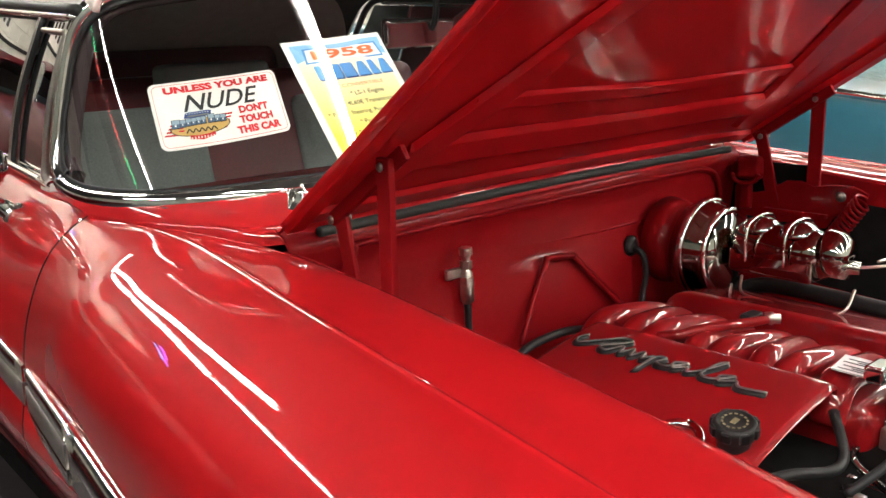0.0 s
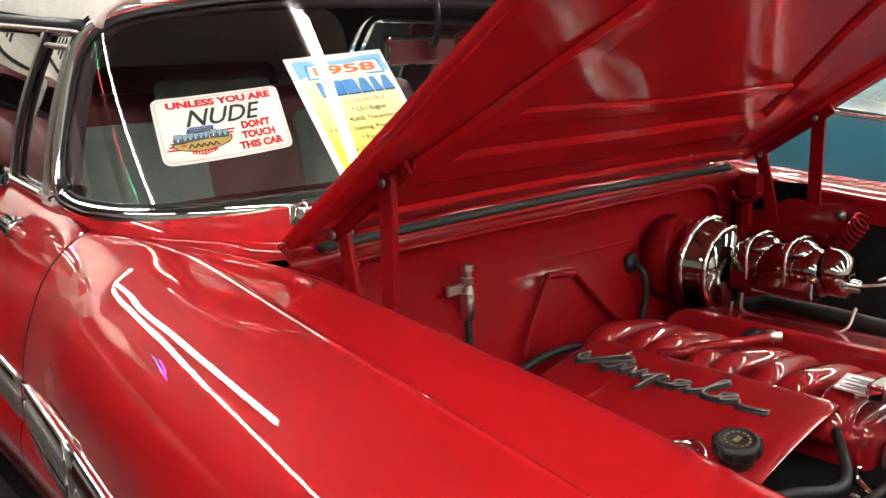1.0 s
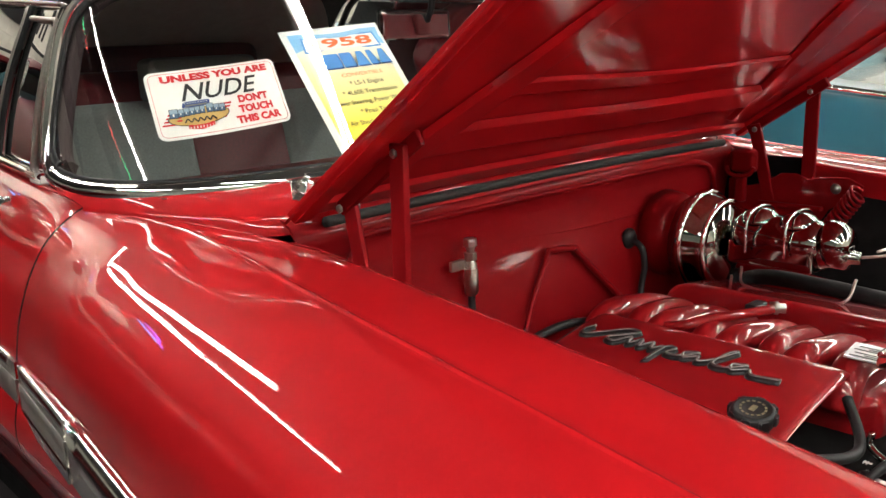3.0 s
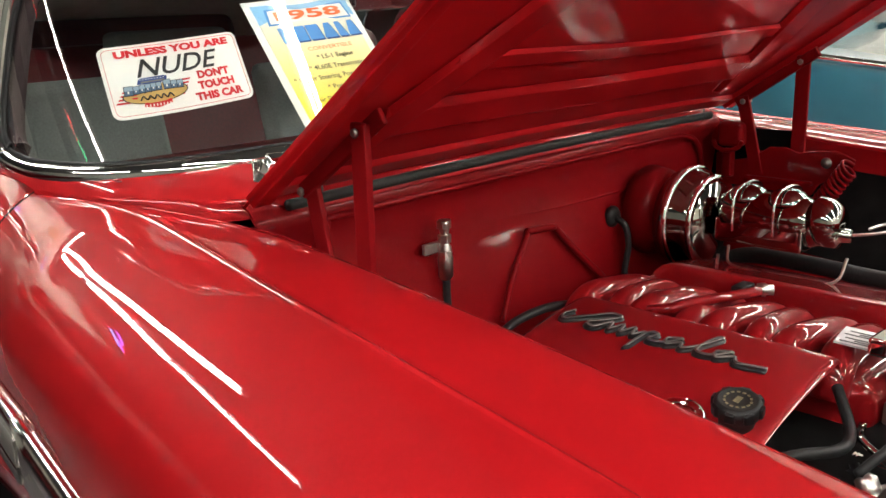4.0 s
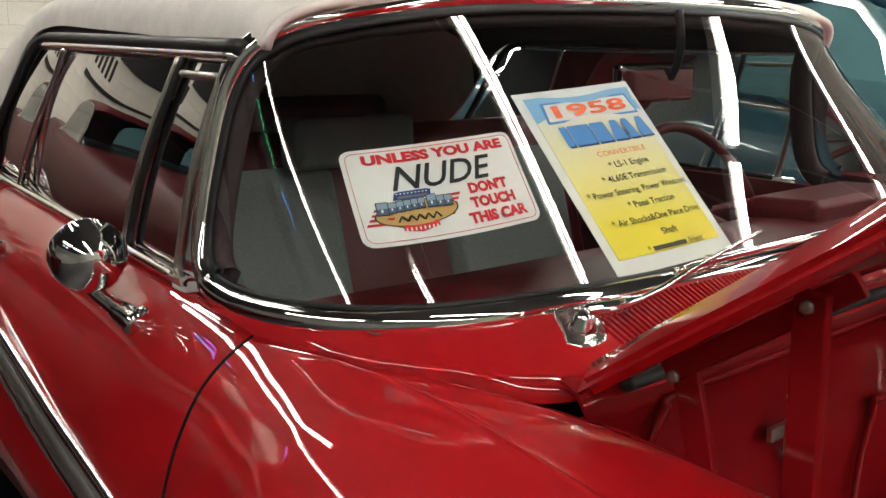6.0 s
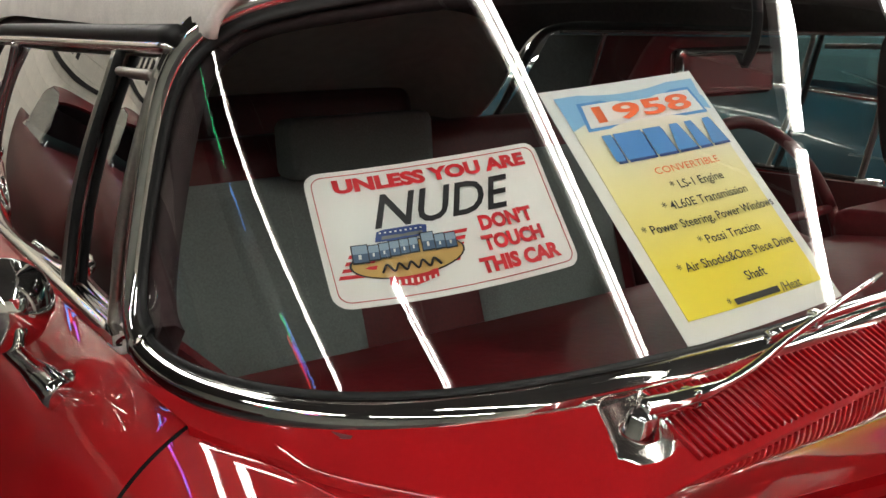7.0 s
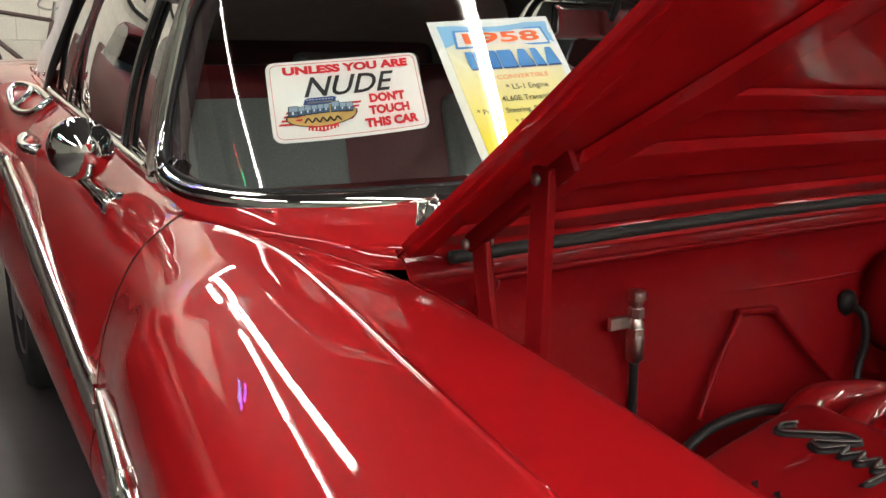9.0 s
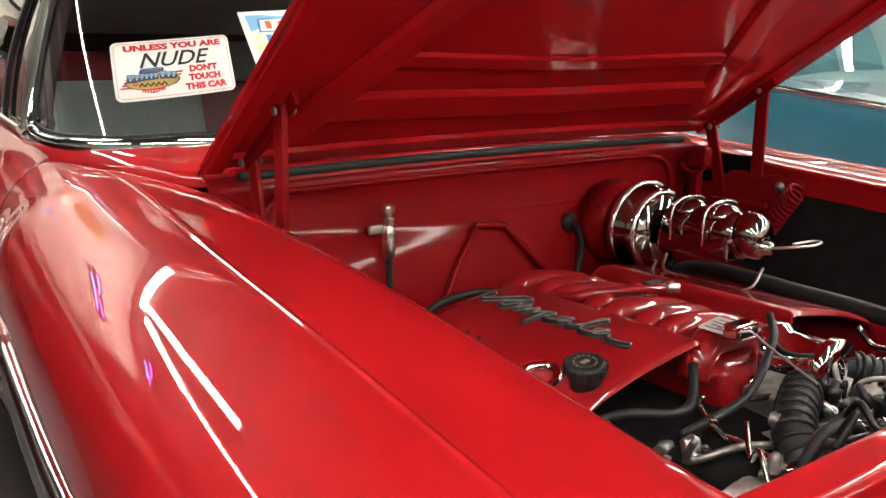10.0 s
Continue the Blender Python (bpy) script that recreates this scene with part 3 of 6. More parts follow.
part("pillar_seal", rim_strip("pillar_seal", upper, scaled([(-0.018, -0.001), (-0.016, 0.003), (-0.006, 0.005), (-0.004, -0.004)])), RUBBER, car, "black rubber glass seal")
part("pillar_lining", rim_strip("pillar_lining", upper, scaled([(-0.020, -0.022), (-0.018, -0.008), (0.0, -0.008), (0.026, -0.024), (0.022, -0.034), (-0.014, -0.034)])), LINER, car, "dark pillar lining")

# ---- cowl: from the seam with the fenders and the hood up to the windscreen moulding
COWL_SEAM = spline([(-0.2155, 0.386, 1.0125), (-0.196, 0.305, 1.0095), (-0.169, 0.215, 1.008), (-0.126, 0.132, 1.0075), (-0.082, 0.060, 1.006), (0.02, 0.004, 1.010), (0.2, -0.002, 1.014), (CX, -0.008, 1.018)], 12)
COWL_TOP = spline([(-0.232, 0.50, 1.030), (-0.203, 0.40, 1.032), (-0.166, 0.305, 1.035), (-0.115, 0.222, 1.038), (-0.035, 0.155, 1.042), (0.06, 0.120, 1.046), (0.25, 0.094, 1.054), (CX, 0.084, 1.060)], 12)


def cowl_at(x, v):
    """A point of the cowl ahead of the windscreen: across, and 0 to 1 from the hood's gap to the moulding."""
    x = min(x, 2 * CX - x)
    a = [float(np.interp(x, COWL_SEAM[48:, 0], COWL_SEAM[48:, k])) for k in (1, 2)]
    c = [float(np.interp(x, COWL_TOP[24:, 0], COWL_TOP[24:, k])) for k in (1, 2)]
    return a[0] + (c[0] - a[0]) * v, a[1] + (c[1] - a[1]) * v + 0.003 * math.sin(math.pi * v)


def cowl_z(x, y):
    y0, y1 = cowl_at(x, 0)[0], cowl_at(x, 1)[0]
    return cowl_at(x, (y - y0) / (y1 - y0))[1]


def cowl_rows():
    rows = []
    for v in np.linspace(0, 1, 13):
        r = COWL_SEAM * (1 - v) + COWL_TOP * v
        r[:, 2] += 0.003 * math.sin(math.pi * v)
        rows.append(r)
    lipr = COWL_SEAM.copy()
    lipr[:, 2] -= 0.025
    rows = [lipr] + rows
    P = np.array(rows)
    return np.concatenate([P, mirror_rows(P[:, ::-1])[:, 1:]], 1)


part("cowl", grid("cowl", cowl_rows(), flip=True), RED, car, solid=0.003, offset=-1)

# ---- hood, raised
HOOD_A = math.radians(33.0)
HDIR = np.array((0, -math.cos(HOOD_A), math.sin(HOOD_A)))
HUP = np.array((0, math.sin(HOOD_A), math.cos(HOOD_A)))


def hood_point(x, s, up=0.0):
    """A point of the raised hood: across, along from the hinge edge, and above its lip."""
    return np.array((x, -0.012, 1.008)) + HDIR * s + HUP * up


HOOD_L = 1.40
hood_rows = []


def crown_at(s):
    return 0.22 + 0.78 * min(1.0, s / 0.5)


for s in np.linspace(0, HOOD_L, 29):
    w = 0.645 + 0.03 * min(s, 1.0)
    row = []
    for k in np.linspace(-1, 1, 41):
        crown = 0.050 * (1 - abs(k) ** 2.6) * crown_at(s)
        edge = -0.022 * max(0, (abs(k) - 0.94) / 0.06) ** 2
        row.append(hood_point(CX + w * k, s, 0.022 + crown + edge))
    hood_rows.append(row)
hood = part("hood", grid("hood", hood_rows), RED, car, "red hood raised on its hinges", solid=0.004, offset=-1)


def hood_under(k, s):
    """Height of the pressed inner panel over the lip."""
    return 0.038 * (1 - abs(k) ** 2.6) * crown_at(max(s, 0))


def bar_on_hood(name, pts, width, height):
    """A pressed rib along points (k across, s along) on the hood's underside."""
    rows = []
    line = spline([(p[0], p[1], 0) for p in pts], 8)
    for i, (k, s, _) in enumerate(line):
        t = line[min(i + 1, len(line) - 1)] - line[max(i - 1, 0)]
        t /= np.linalg.norm(t)
        side = np.array((-t[1], t[0]))
        row = []
        for a, h in ((-1, 0.0), (-0.97, 0.04), (-0.76, 0.92), (-0.68, 1.0), (-0.6, 1.0), (0.6, 1.0), (0.68, 1.0), (0.76, 0.92), (0.97, 0.04), (1, 0.0)):
            kk, ss = k + side[0] * a * width / 0.66, s + side[1] * a * width
            w = 0.645 + 0.03 * min(max(ss, 0), 1.0)
            up = hood_under(min(abs(kk), 1), ss) + 0.012 - h * height
            row.append(hood_point(CX + w * kk, ss, up))
        rows.append(row)
    return grid(name, rows)


inner = []
for s in np.linspace(0.01, HOOD_L - 0.01, 29):
    w = 0.645 + 0.03 * min(s, 1.0)
    inner.append([hood_point(CX + w * k, s, hood_under(k, s) + 0.014) for k in np.linspace(-0.975, 0.975, 41)])
part("inner_panel", grid("inner_panel", inner, flip=True), RED_UNDER, hood, "red inner hood panel")
for k in (-1, 1):
    part("side_flange", bar_on_hood("side_flange", [(k * 0.965, 0.012), (k * 0.965, HOOD_L)], 0.022, 0.017), RED_UNDER, hood)
    part("rib", bar_on_hood("rib", [(k * 0.80, 0.10), (k * 0.45, 0.62), (k * 0.12, 1.25)], 0.045, 0.0085), RED_UNDER, hood)
part("rear_flange", bar_on_hood("rear_flange", [(-0.97, 0.025), (0, 0.025), (0.97, 0.025)], 0.022, 0.008), RED_UNDER, hood)
part("rib", bar_on_hood("rib", [(-0.8, 0.17), (0, 0.15), (0.8, 0.17)], 0.045, 0.008), RED_UNDER, hood)
part("rib", bar_on_hood("rib", [(-0.72, 0.30), (0, 0.27), (0.72, 0.30)], 0.02, 0.005), RED_UNDER, hood)

# ---- bay: firewall, seal, inner fenders, front panel
fw = []
for z, y in ((1.005, 0.035), (0.995, 0.012), (0.978, 0.0), (0.965, 0.004), (0.95, 0.012), (0.93, 0.012), (0.86, 0.004), (0.84, -0.010), (0.70, -0.022), (0.55, -0.035), (0.35, -0.05)):
    fw.append([(x, y, z) for x in np.linspace(-0.06, 1.19, 26)])
firewall = part("firewall", grid("firewall", fw, flip=True), RED_SHADED, car, "red painted steel firewall", solid=0.004, offset=1)
part("weather_seal", tube("weather_seal", [(0.0, -0.006, 1.0), (0.02, -0.008, 1.001), (0.3, -0.010, 1.006), (CX, -0.012, 1.008), (0.83, -0.010, 1.006), (1.11, -0.008, 1.001), (1.13, -0.006, 1.0)], 0.0082, 12, 8), SEAL, car, "dark grey rubber hood weather seal")


def inner_fender_rows():
    rows = []
    for y in np.linspace(-1.08, 0.0, 20):
        t = np.interp(y, [-1.05, -0.8, -0.55, -0.28, -0.05, 0], [0.878, 0.907, 0.931, 0.953, 0.979, 0.983])
        x0 = np.interp(y, [-1.05, -0.8, -0.55, -0.28, -0.05, 0], [-0.075, -0.065, -0.053, -0.045, -0.056, -0.066])
        rows.append([(x0, y, t - 0.004), (x0 + 0.004, y, t - 0.03), (x0 + 0.012, y, t - 0.05), (x0 + 0.03, y, t - 0.12), (x0 + 0.10, y, t - 0.22), (x0 + 0.16, y, t - 0.40), (x0 + 0.18, y, t - 0.65)])
    return np.array(rows)


IF = inner_fender_rows()
part("inner_fender", grid("inner_fender", IF), RED_SHADED, car, solid=0.003)
part("inner_fender", grid("inner_fender", mirror_rows(IF[:, :3]), flip=True), RED_SHADED, car, solid=0.003)
# middle of the far inner fender in near black, as shade below the flange
part("apron_shade", grid("apron_shade", mirror_rows(IF[:, 2:5]), flip=True), SHADE, car, "near-black panel for the shade inside the far fender", solid=0.003)
part("lower_apron", grid("lower_apron", mirror_rows(IF[:, 4:]), flip=True), RED_SHADED, car, "red painted lower apron", solid=0.003)
part("front_panel", box("front_panel", (-0.085, -1.078, 0.40), (1.215, -1.026, 0.862), 0.012), RED, car, "red radiator support panel")
part("nose_panel", box("nose_panel", (-0.30, -1.62, 0.35), (1.43, -1.58, 0.78), 0.01), RED, car)
part("nose_top", box("nose_top", (-0.09, -1.60, 0.76), (1.22, -1.17, 0.80), 0.01), RED, car)
for mir in (False, True):
    me = box("cowl_corner", (-0.135, -0.030, 0.925), (-0.046, 0.105, 0.970), 0.005)
    part("cowl_corner", mirrored(me, "cowl_corner") if mir else me, RED, car)
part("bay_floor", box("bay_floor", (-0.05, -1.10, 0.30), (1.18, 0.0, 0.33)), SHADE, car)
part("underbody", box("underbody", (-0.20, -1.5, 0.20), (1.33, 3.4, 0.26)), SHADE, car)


# ---- hood hinges
def hinge(side):
    """A pair of flat links between the fender and the hood's flange."""
    def X(x):
        return x if side < 0 else 2 * CX - x
    h = part("hood_hinge", box("hood_hinge", (min(X(-0.040), X(-0.004)), -0.25, 0.862), (max(X(-0.040), X(-0.004)), -0.10, 0.872), 0.003), RED_SHADED, car, "red steel hood hinge")

    def link(p, q, w, t=0.005):
        p, q = np.array(p), np.array(q)
        d = q - p
        L = np.linalg.norm(d)
        d /= L
        o = np.array((1.0, 0, 0))
        n = np.cross(d, o)
        M = Matrix(((o[0], n[0], d[0], p[0]), (o[1], n[1], d[1], p[1]), (o[2], n[2], d[2], p[2]), (0, 0, 0, 1)))
        return box("link", (-t, -w / 2, -w / 2), (t, w / 2, L + w / 2), 0.003, M)
    part("link", link((X(-0.030), -0.205, 0.80), (X(-0.026), -0.21, 1.118), 0.030), RED_SHADED, h)
    part("link", link((X(-0.02), -0.135, 0.82), (X(-0.015), -0.085, 1.032), 0.028), RED_SHADED, h)
    part("rail", link((X(-0.018), -0.075, 1.035), (X(-0.018), -0.235, 1.137), 0.022, 0.005), RED_SHADED, h)
    for y, z in ((-0.21, 1.121), (-0.085, 1.034)):
        for dx in (-0.012, 0.016):
            part("bolt", lathe("bolt", [(0.001, 0), (0.0065, 0), (0.0065, 0.003), (0.005, 0.0045), (0.001, 0.0045)], pose(X(-0.022) + dx * 1.0, y, z, 0, 90 if dx > 0 else -90, 0), 6), BOLT, h, "plain steel bolt")
    coil = []
    if side < 0:
        return h
    for k in range(121):
        a, f = k * 2 * math.pi / 10, k / 120
        coil.append((X(0.008) + 0.019 * math.cos(a), -0.335 + 0.075 * f + 0.013 * math.sin(a), 0.915 - 0.11 * f + 0.013 * math.sin(a)))
    part("spring", tube("spring", coil, 0.0036, 6, 0), RED_SHADED, h, "red coil spring")
    return h


hinge(-1)
hinge(1)


def plate(name, outline_yz, x, thick, mat, parent, label=""):
    """A flat pressing standing along the car, from its outline."""
    bm = bmesh.new()
    vs = [bm.verts.new((x, y, z)) for y, z in outline_yz]
    f = bm.faces.new(vs)
    out = bmesh.ops.extrude_face_region(bm, geom=[f])
    bmesh.ops.translate(bm, vec=(thick, 0, 0), verts=[v for v in out["geom"] if isinstance(v, bmesh.types.BMVert)])
    bmesh.ops.recalc_face_normals(bm, faces=bm.faces)
    me = bpy.data.meshes.new(name)
    bm.to_mesh(me)
    bm.free()
    return part(name, me, mat, parent, label, bevel=0.002)


# mounting plate of the far hinge, with its cup, bolts and painted-dark openings
mount = plate("hinge_plate", [(-0.022, 0.915), (-0.045, 0.925), (-0.068, 0.902), (-0.095, 0.908), (-0.130, 0.925), (-0.150, 0.938), (-0.186, 0.940), (-0.215, 0.930), (-0.255, 0.938), (-0.300, 0.940), (-0.335, 0.925), (-0.330, 0.905), (-0.262, 0.866), (-0.225, 0.800), (-0.022, 0.790)], 1.146, 0.004, RED_SHADED, car, "red steel hinge mounting plate")
for y, z in ((-0.276, 0.914), (-0.053, 0.880)):
    part("bolt", lathe("bolt", [(0.001, 0), (0.0115, 0), (0.0115, 0.002), (0.007, 0.002), (0.007, 0.007), (0.001, 0.008)], pose(1.146, y, z, 0, -90, 0), 12), BOLT, mount, "steel bolt with washer")
part("hinge_cup", box("hinge_cup", (1.118, -0.096, 0.934), (1.160, -0.034, 0.990), 0.017, seg=4), RED_SHADED, mount)
part("cup_lip", tube("cup_lip", [(1.116, -0.030, 0.948), (1.114, -0.040, 0.934), (1.113, -0.064, 0.928), (1.114, -0.090, 0.935), (1.116, -0.100, 0.950)], 0.005, 8, 6), RED_SHADED, mount)
part("cup_stem", box("cup_stem", (1.124, -0.072, 0.865), (1.142, -0.046, 0.930), 0.006), RED_SHADED, mount)
# thin near-black plate in place of a shaded opening
part("hinge_shade_plate", box("hinge_shade_plate", (1.170, -0.190, 0.895), (1.1735, -0.010, 0.972), 0.001), SHADE, car, "dark plate standing in for the shaded opening behind the hinge")

# ---- firewall fittings
tapset = part("dipstick_fitting", lathe("dipstick_fitting", [(0.002, -0.105), (0.008, -0.10), (0.012, -0.095), (0.0125, -0.062), (0.010, -0.055), (0.011, -0.045), (0.008, -0.040), (0.0065, -0.022), (0.010, -0.010), (0.0115, -0.004), (0.0105, 0.0), (0.002, 0.002)], pose(0.275, -0.03, 0.926), 16), STEEL, car, "bare metal dipstick fitting on the firewall")
for dz, r, turn in ((-0.058, 0.0115, 15), (-0.030, 0.0095, 40), (-0.006, 0.0105, 0)):
    for k in range(3):
        part("hex_nut", box("hex_nut", (-r, -r * 0.577, dz - 0.007), (r, r * 0.577, dz + 0.007), 0.0008, pose(0.275, -0.03, 0.926, 0, 0, turn + 60 * k), seg=1), STEEL, tapset)
part("bracket", box("bracket", (0.238, -0.022, 0.872), (0.29, -0.014, 0.890), 0.002), STEEL, tapset, "plated steel bracket")
part("hose", tube("hose", [(0.275, -0.03, 0.83), (0.276, -0.03, 0.78), (0.278, -0.032, 0.70), (0.282, -0.04, 0.60)], 0.0065, 10, 6), RUBBER, tapset, "braided black hose")
grom = part("grommet", lathe("grommet", [(0.002, 0), (0.022, 0), (0.022, 0.006), (0.014, 0.014), (0.002, 0.015)], pose(0.758, -0.012, 0.838, 90), 16), RUBBER, car, "black rubber grommet")
part("wire_loom", tube("wire_loom", [(0.758, -0.025, 0.836), (0.762, -0.045, 0.82), (0.765, -0.05, 0.78), (0.755, -0.05, 0.74), (0.735, -0.06, 0.70), (0.70, -0.08, 0.66)], 0.007, 8, 6), RUBBER, grom)


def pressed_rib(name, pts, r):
    return part(name, tube(name, pts, r, 10, 5), RED_SHADED, firewall)


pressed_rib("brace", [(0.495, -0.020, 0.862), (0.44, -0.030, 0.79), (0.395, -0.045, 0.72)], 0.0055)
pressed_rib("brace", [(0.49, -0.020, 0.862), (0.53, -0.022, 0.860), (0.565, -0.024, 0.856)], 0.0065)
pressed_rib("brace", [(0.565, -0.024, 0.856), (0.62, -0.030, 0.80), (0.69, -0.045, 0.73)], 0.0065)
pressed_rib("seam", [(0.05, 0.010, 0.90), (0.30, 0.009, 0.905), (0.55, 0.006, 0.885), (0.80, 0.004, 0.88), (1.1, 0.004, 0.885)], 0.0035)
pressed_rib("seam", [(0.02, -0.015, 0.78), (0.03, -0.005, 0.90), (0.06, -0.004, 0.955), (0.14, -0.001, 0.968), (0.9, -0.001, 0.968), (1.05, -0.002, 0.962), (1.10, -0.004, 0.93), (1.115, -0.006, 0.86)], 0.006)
part("column_cover", lathe("column_cover", [(0.002, 0), (0.095, 0.0), (0.09, 0.035), (0.07, 0.06), (0.002, 0.062)], pose(0.885, -0.015, 0.83, 90) , 24), RED_SHADED, firewall)

# ---- brake booster and cylinder
booster = part("brake_booster", lathe("brake_booster", [(0.02, 0.0), (0.08, 0.005), (0.094, 0.012), (0.098, 0.03), (0.104, 0.036), (0.104, 0.046), (0.098, 0.052), (0.094, 0.075), (0.080, 0.095), (0.055, 0.105), (0.04, 0.112), (0.02, 0.112)], pose(0.885, -0.075, 0.825, 90), 40), DARKCHROME, car, "chrome-plated brake booster")
part("clamp_band", lathe("clamp_band", [(0.100, 0.0), (0.108, 0.0), (0.108, 0.012), (0.100, 0.012)], pose(0.885, -0.112, 0.825, 90), 40), CHROME, booster)
part("clamp_band", lathe("clamp_band", [(0.088, 0.0), (0.093, 0.001), (0.093, 0.008), (0.086, 0.010)], pose(0.885, -0.160, 0.825, 90), 40), CHROME, booster)
part("master_cylinder", box("master_cylinder", (0.835, -0.375, 0.800), (0.925, -0.195, 0.850), 0.012, seg=3), DARKCHROME, booster, "polished brake master cylinder")
part("reservoir", lathe("reservoir", [(0.006, -0.195), (0.040, -0.190), (0.047, -0.178), (0.047, -0.035), (0.042, -0.02), (0.030, -0.008), (0.006, 0.0)], pose(0.880, -0.392, 0.852, 90) @ Matrix.Scale(1, 4), 28), DARKCHROME, booster)
for y in (-0.245, -0.325):
    part("reservoir_dome", lathe("reservoir_dome", [(0.040, 0.0), (0.040, 0.006), (0.036, 0.014), (0.028, 0.022), (0.016, 0.027), (0.002, 0.029)], pose(0.880, y, 0.882), 24), DARKCHROME, booster)
part("cylinder_nose", lathe("cylinder_nose", [(0.004, 0.0), (0.044, 0.0), (0.046, 0.012), (0.038, 0.032), (0.024, 0.044), (0.004, 0.046)], pose(0.880, -0.385, 0.856, 78), 24), DARKCHROME, booster)
for y in (-0.245, -0.325):
    part("wire_bail", tube("wire_bail", [(0.822, y, 0.83), (0.822, y, 0.875), (0.835, y, 0.905), (0.88, y, 0.914), (0.925, y, 0.905), (0.938, y, 0.875), (0.938, y, 0.83)], 0.0028, 8, 5), CHROME, booster)
part("end_cap", lathe("end_cap", [(0.002, 0), (0.030, 0), (0.032, 0.008), (0.026, 0.02), (0.026, 0.05), (0.020, 0.056), (0.014, 0.058), (0.012, 0.075), (0.002, 0.077)], pose(0.875, -0.372, 0.838, 90), 20), DARKCHROME, booster)
part("proportioning_valve", box("proportioning_valve", (0.86, -0.40, 0.700), (0.91, -0.26, 0.735), 0.008), ALLOY, booster)
part("brake_line", tube("brake_line", [(0.82, -0.24, 0.80), (0.79, -0.26, 0.775), (0.785, -0.32, 0.77), (0.79, -0.40, 0.762), (0.80, -0.455, 0.775), (0.83, -0.46, 0.81)], 0.0028, 6, 6), STEEL, booster)
part("brake_line", tube("brake_line", [(0.80, -0.23, 0.785), (0.775, -0.25, 0.768), (0.77, -0.33, 0.762), (0.775, -0.43, 0.752)], 0.0028, 6, 6), STEEL, booster)
part("brake_line", tube("brake_line", [(0.875, -0.445, 0.84), (0.885, -0.475, 0.845), (0.92, -0.50, 0.848), (0.97, -0.49, 0.846), (0.975, -0.47, 0.845), (0.93, -0.455, 0.842)], 0.0028, 6, 6), STEEL, booster)
part("loom", tube("loom", [(0.93, -0.12, 0.70), (0.965, -0.20, 0.742), (0.97, -0.34, 0.744), (0.97, -0.44, 0.739), (0.97, -0.581, 0.734), (0.965, -0.75, 0.72), (0.95, -0.95, 0.69)], 0.017, 12, 6), RUBBER, car, "black corrugated wiring loom")

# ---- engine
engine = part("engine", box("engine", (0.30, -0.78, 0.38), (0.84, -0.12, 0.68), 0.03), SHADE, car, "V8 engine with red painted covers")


ENG_CX = 0.578


def cover_z(x):
    """Height of the passenger bank's cover across."""
    return float(np.interp(x, [0.170, 0.178, 0.195, 0.23, 0.29, 0.35, 0.42, 0.447, 0.456, 0.460], [0.640, 0.690, 0.716, 0.733, 0.752, 0.765, 0.777, 0.780, 0.774, 0.735]))


def coil_cover(side):
    """The long plastic cover over one bank."""
    prof = [(x, cover_z(x)) for x in (0.170, 0.178, 0.195, 0.23, 0.29, 0.35, 0.42, 0.447, 0.456, 0.460)]
    fine = spline(prof, 4)
    rows = []
    for k, y in enumerate(np.concatenate([[-0.158, -0.162, -0.172, -0.185], np.linspace(-0.20, -0.590, 12), [-0.600, -0.606, -0.609]])):
        e = {0: 0.030, 1: 0.016, 2: 0.006, 3: 0.0015, 16: 0.001, 17: 0.003, 18: 0.007}.get(k, 0.0)
        bow = -0.035 * np.clip((0.40 - fine[:, 0]) / 0.23, 0, 1) ** 2 if k > 14 else 0 * fine[:, 0]
        rows.append([(x + e * 0.6, y + b * 0, z - e) for (x, z), b in zip(fine, bow)])
    P = np.array(rows)
    if side > 0:
        P[..., 0] = 2 * ENG_CX - P[..., 0]
    return P


for side in (-1, 1):
    P = coil_cover(side)
    cv = part("engine_cover", grid("engine_cover", P, flip=side > 0), RED_ENG, engine, "glossy red engine cover", solid=0.006)
    if side < 0:
        cover = cv
for i in range(8):
    y = -0.165 - 0.0585 * i - (0.012 if i > 2 else 0)
    c, sx = ENG_CX, (-1 if i % 2 == 0 else 1)
    tilt = 0.010 * sx
    part("intake_runner", tube("intake_runner", [(c - 0.118, y - tilt, 0.715), (c - 0.105, y - tilt, 0.748), (c - 0.075, y - tilt * 0.6, 0.765), (c - 0.02, y, 0.762), (c + 0.04, y + tilt * 0.5, 0.752), (c + 0.085, y + tilt, 0.735), (c + 0.105, y + tilt, 0.705)], 0.0265, 16, 5), RED_ENG, engine)
part("intake_plenum", box("intake_plenum", (ENG_CX - 0.11, -0.65, 0.66), (ENG_CX + 0.11, -0.15, 0.742), 0.03, seg=4), RED_ENG, engine)
part("fuel_rail", tube("fuel_rail", [(0.462, -0.300, 0.779), (0.475, -0.335, 0.787), (0.50, -0.350, 0.792), (0.56, -0.385, 0.795), (0.615, -0.41, 0.795)], 0.0085, 10, 6), RED_ENG, engine)
part("pressure_sensor", lathe("pressure_sensor", [(0.002, 0), (0.014, 0), (0.016, 0.018), (0.012, 0.022), (0.012, 0.036), (0.002, 0.038)], pose(0.622, -0.402, 0.795, 90, 0, 30) @ Matrix.Scale(0.72, 4), 14), STEEL, engine, "steel fuel pressure sensor")
part("sensor_clip", box("sensor_clip", (0.598, -0.390, 0.786), (0.640, -0.368, 0.800), 0.004), BLACK, engine)
capm = pose(0.252, -0.572, 0.770, 6, -10, 0) @ Matrix.Scale(0.95, 4)
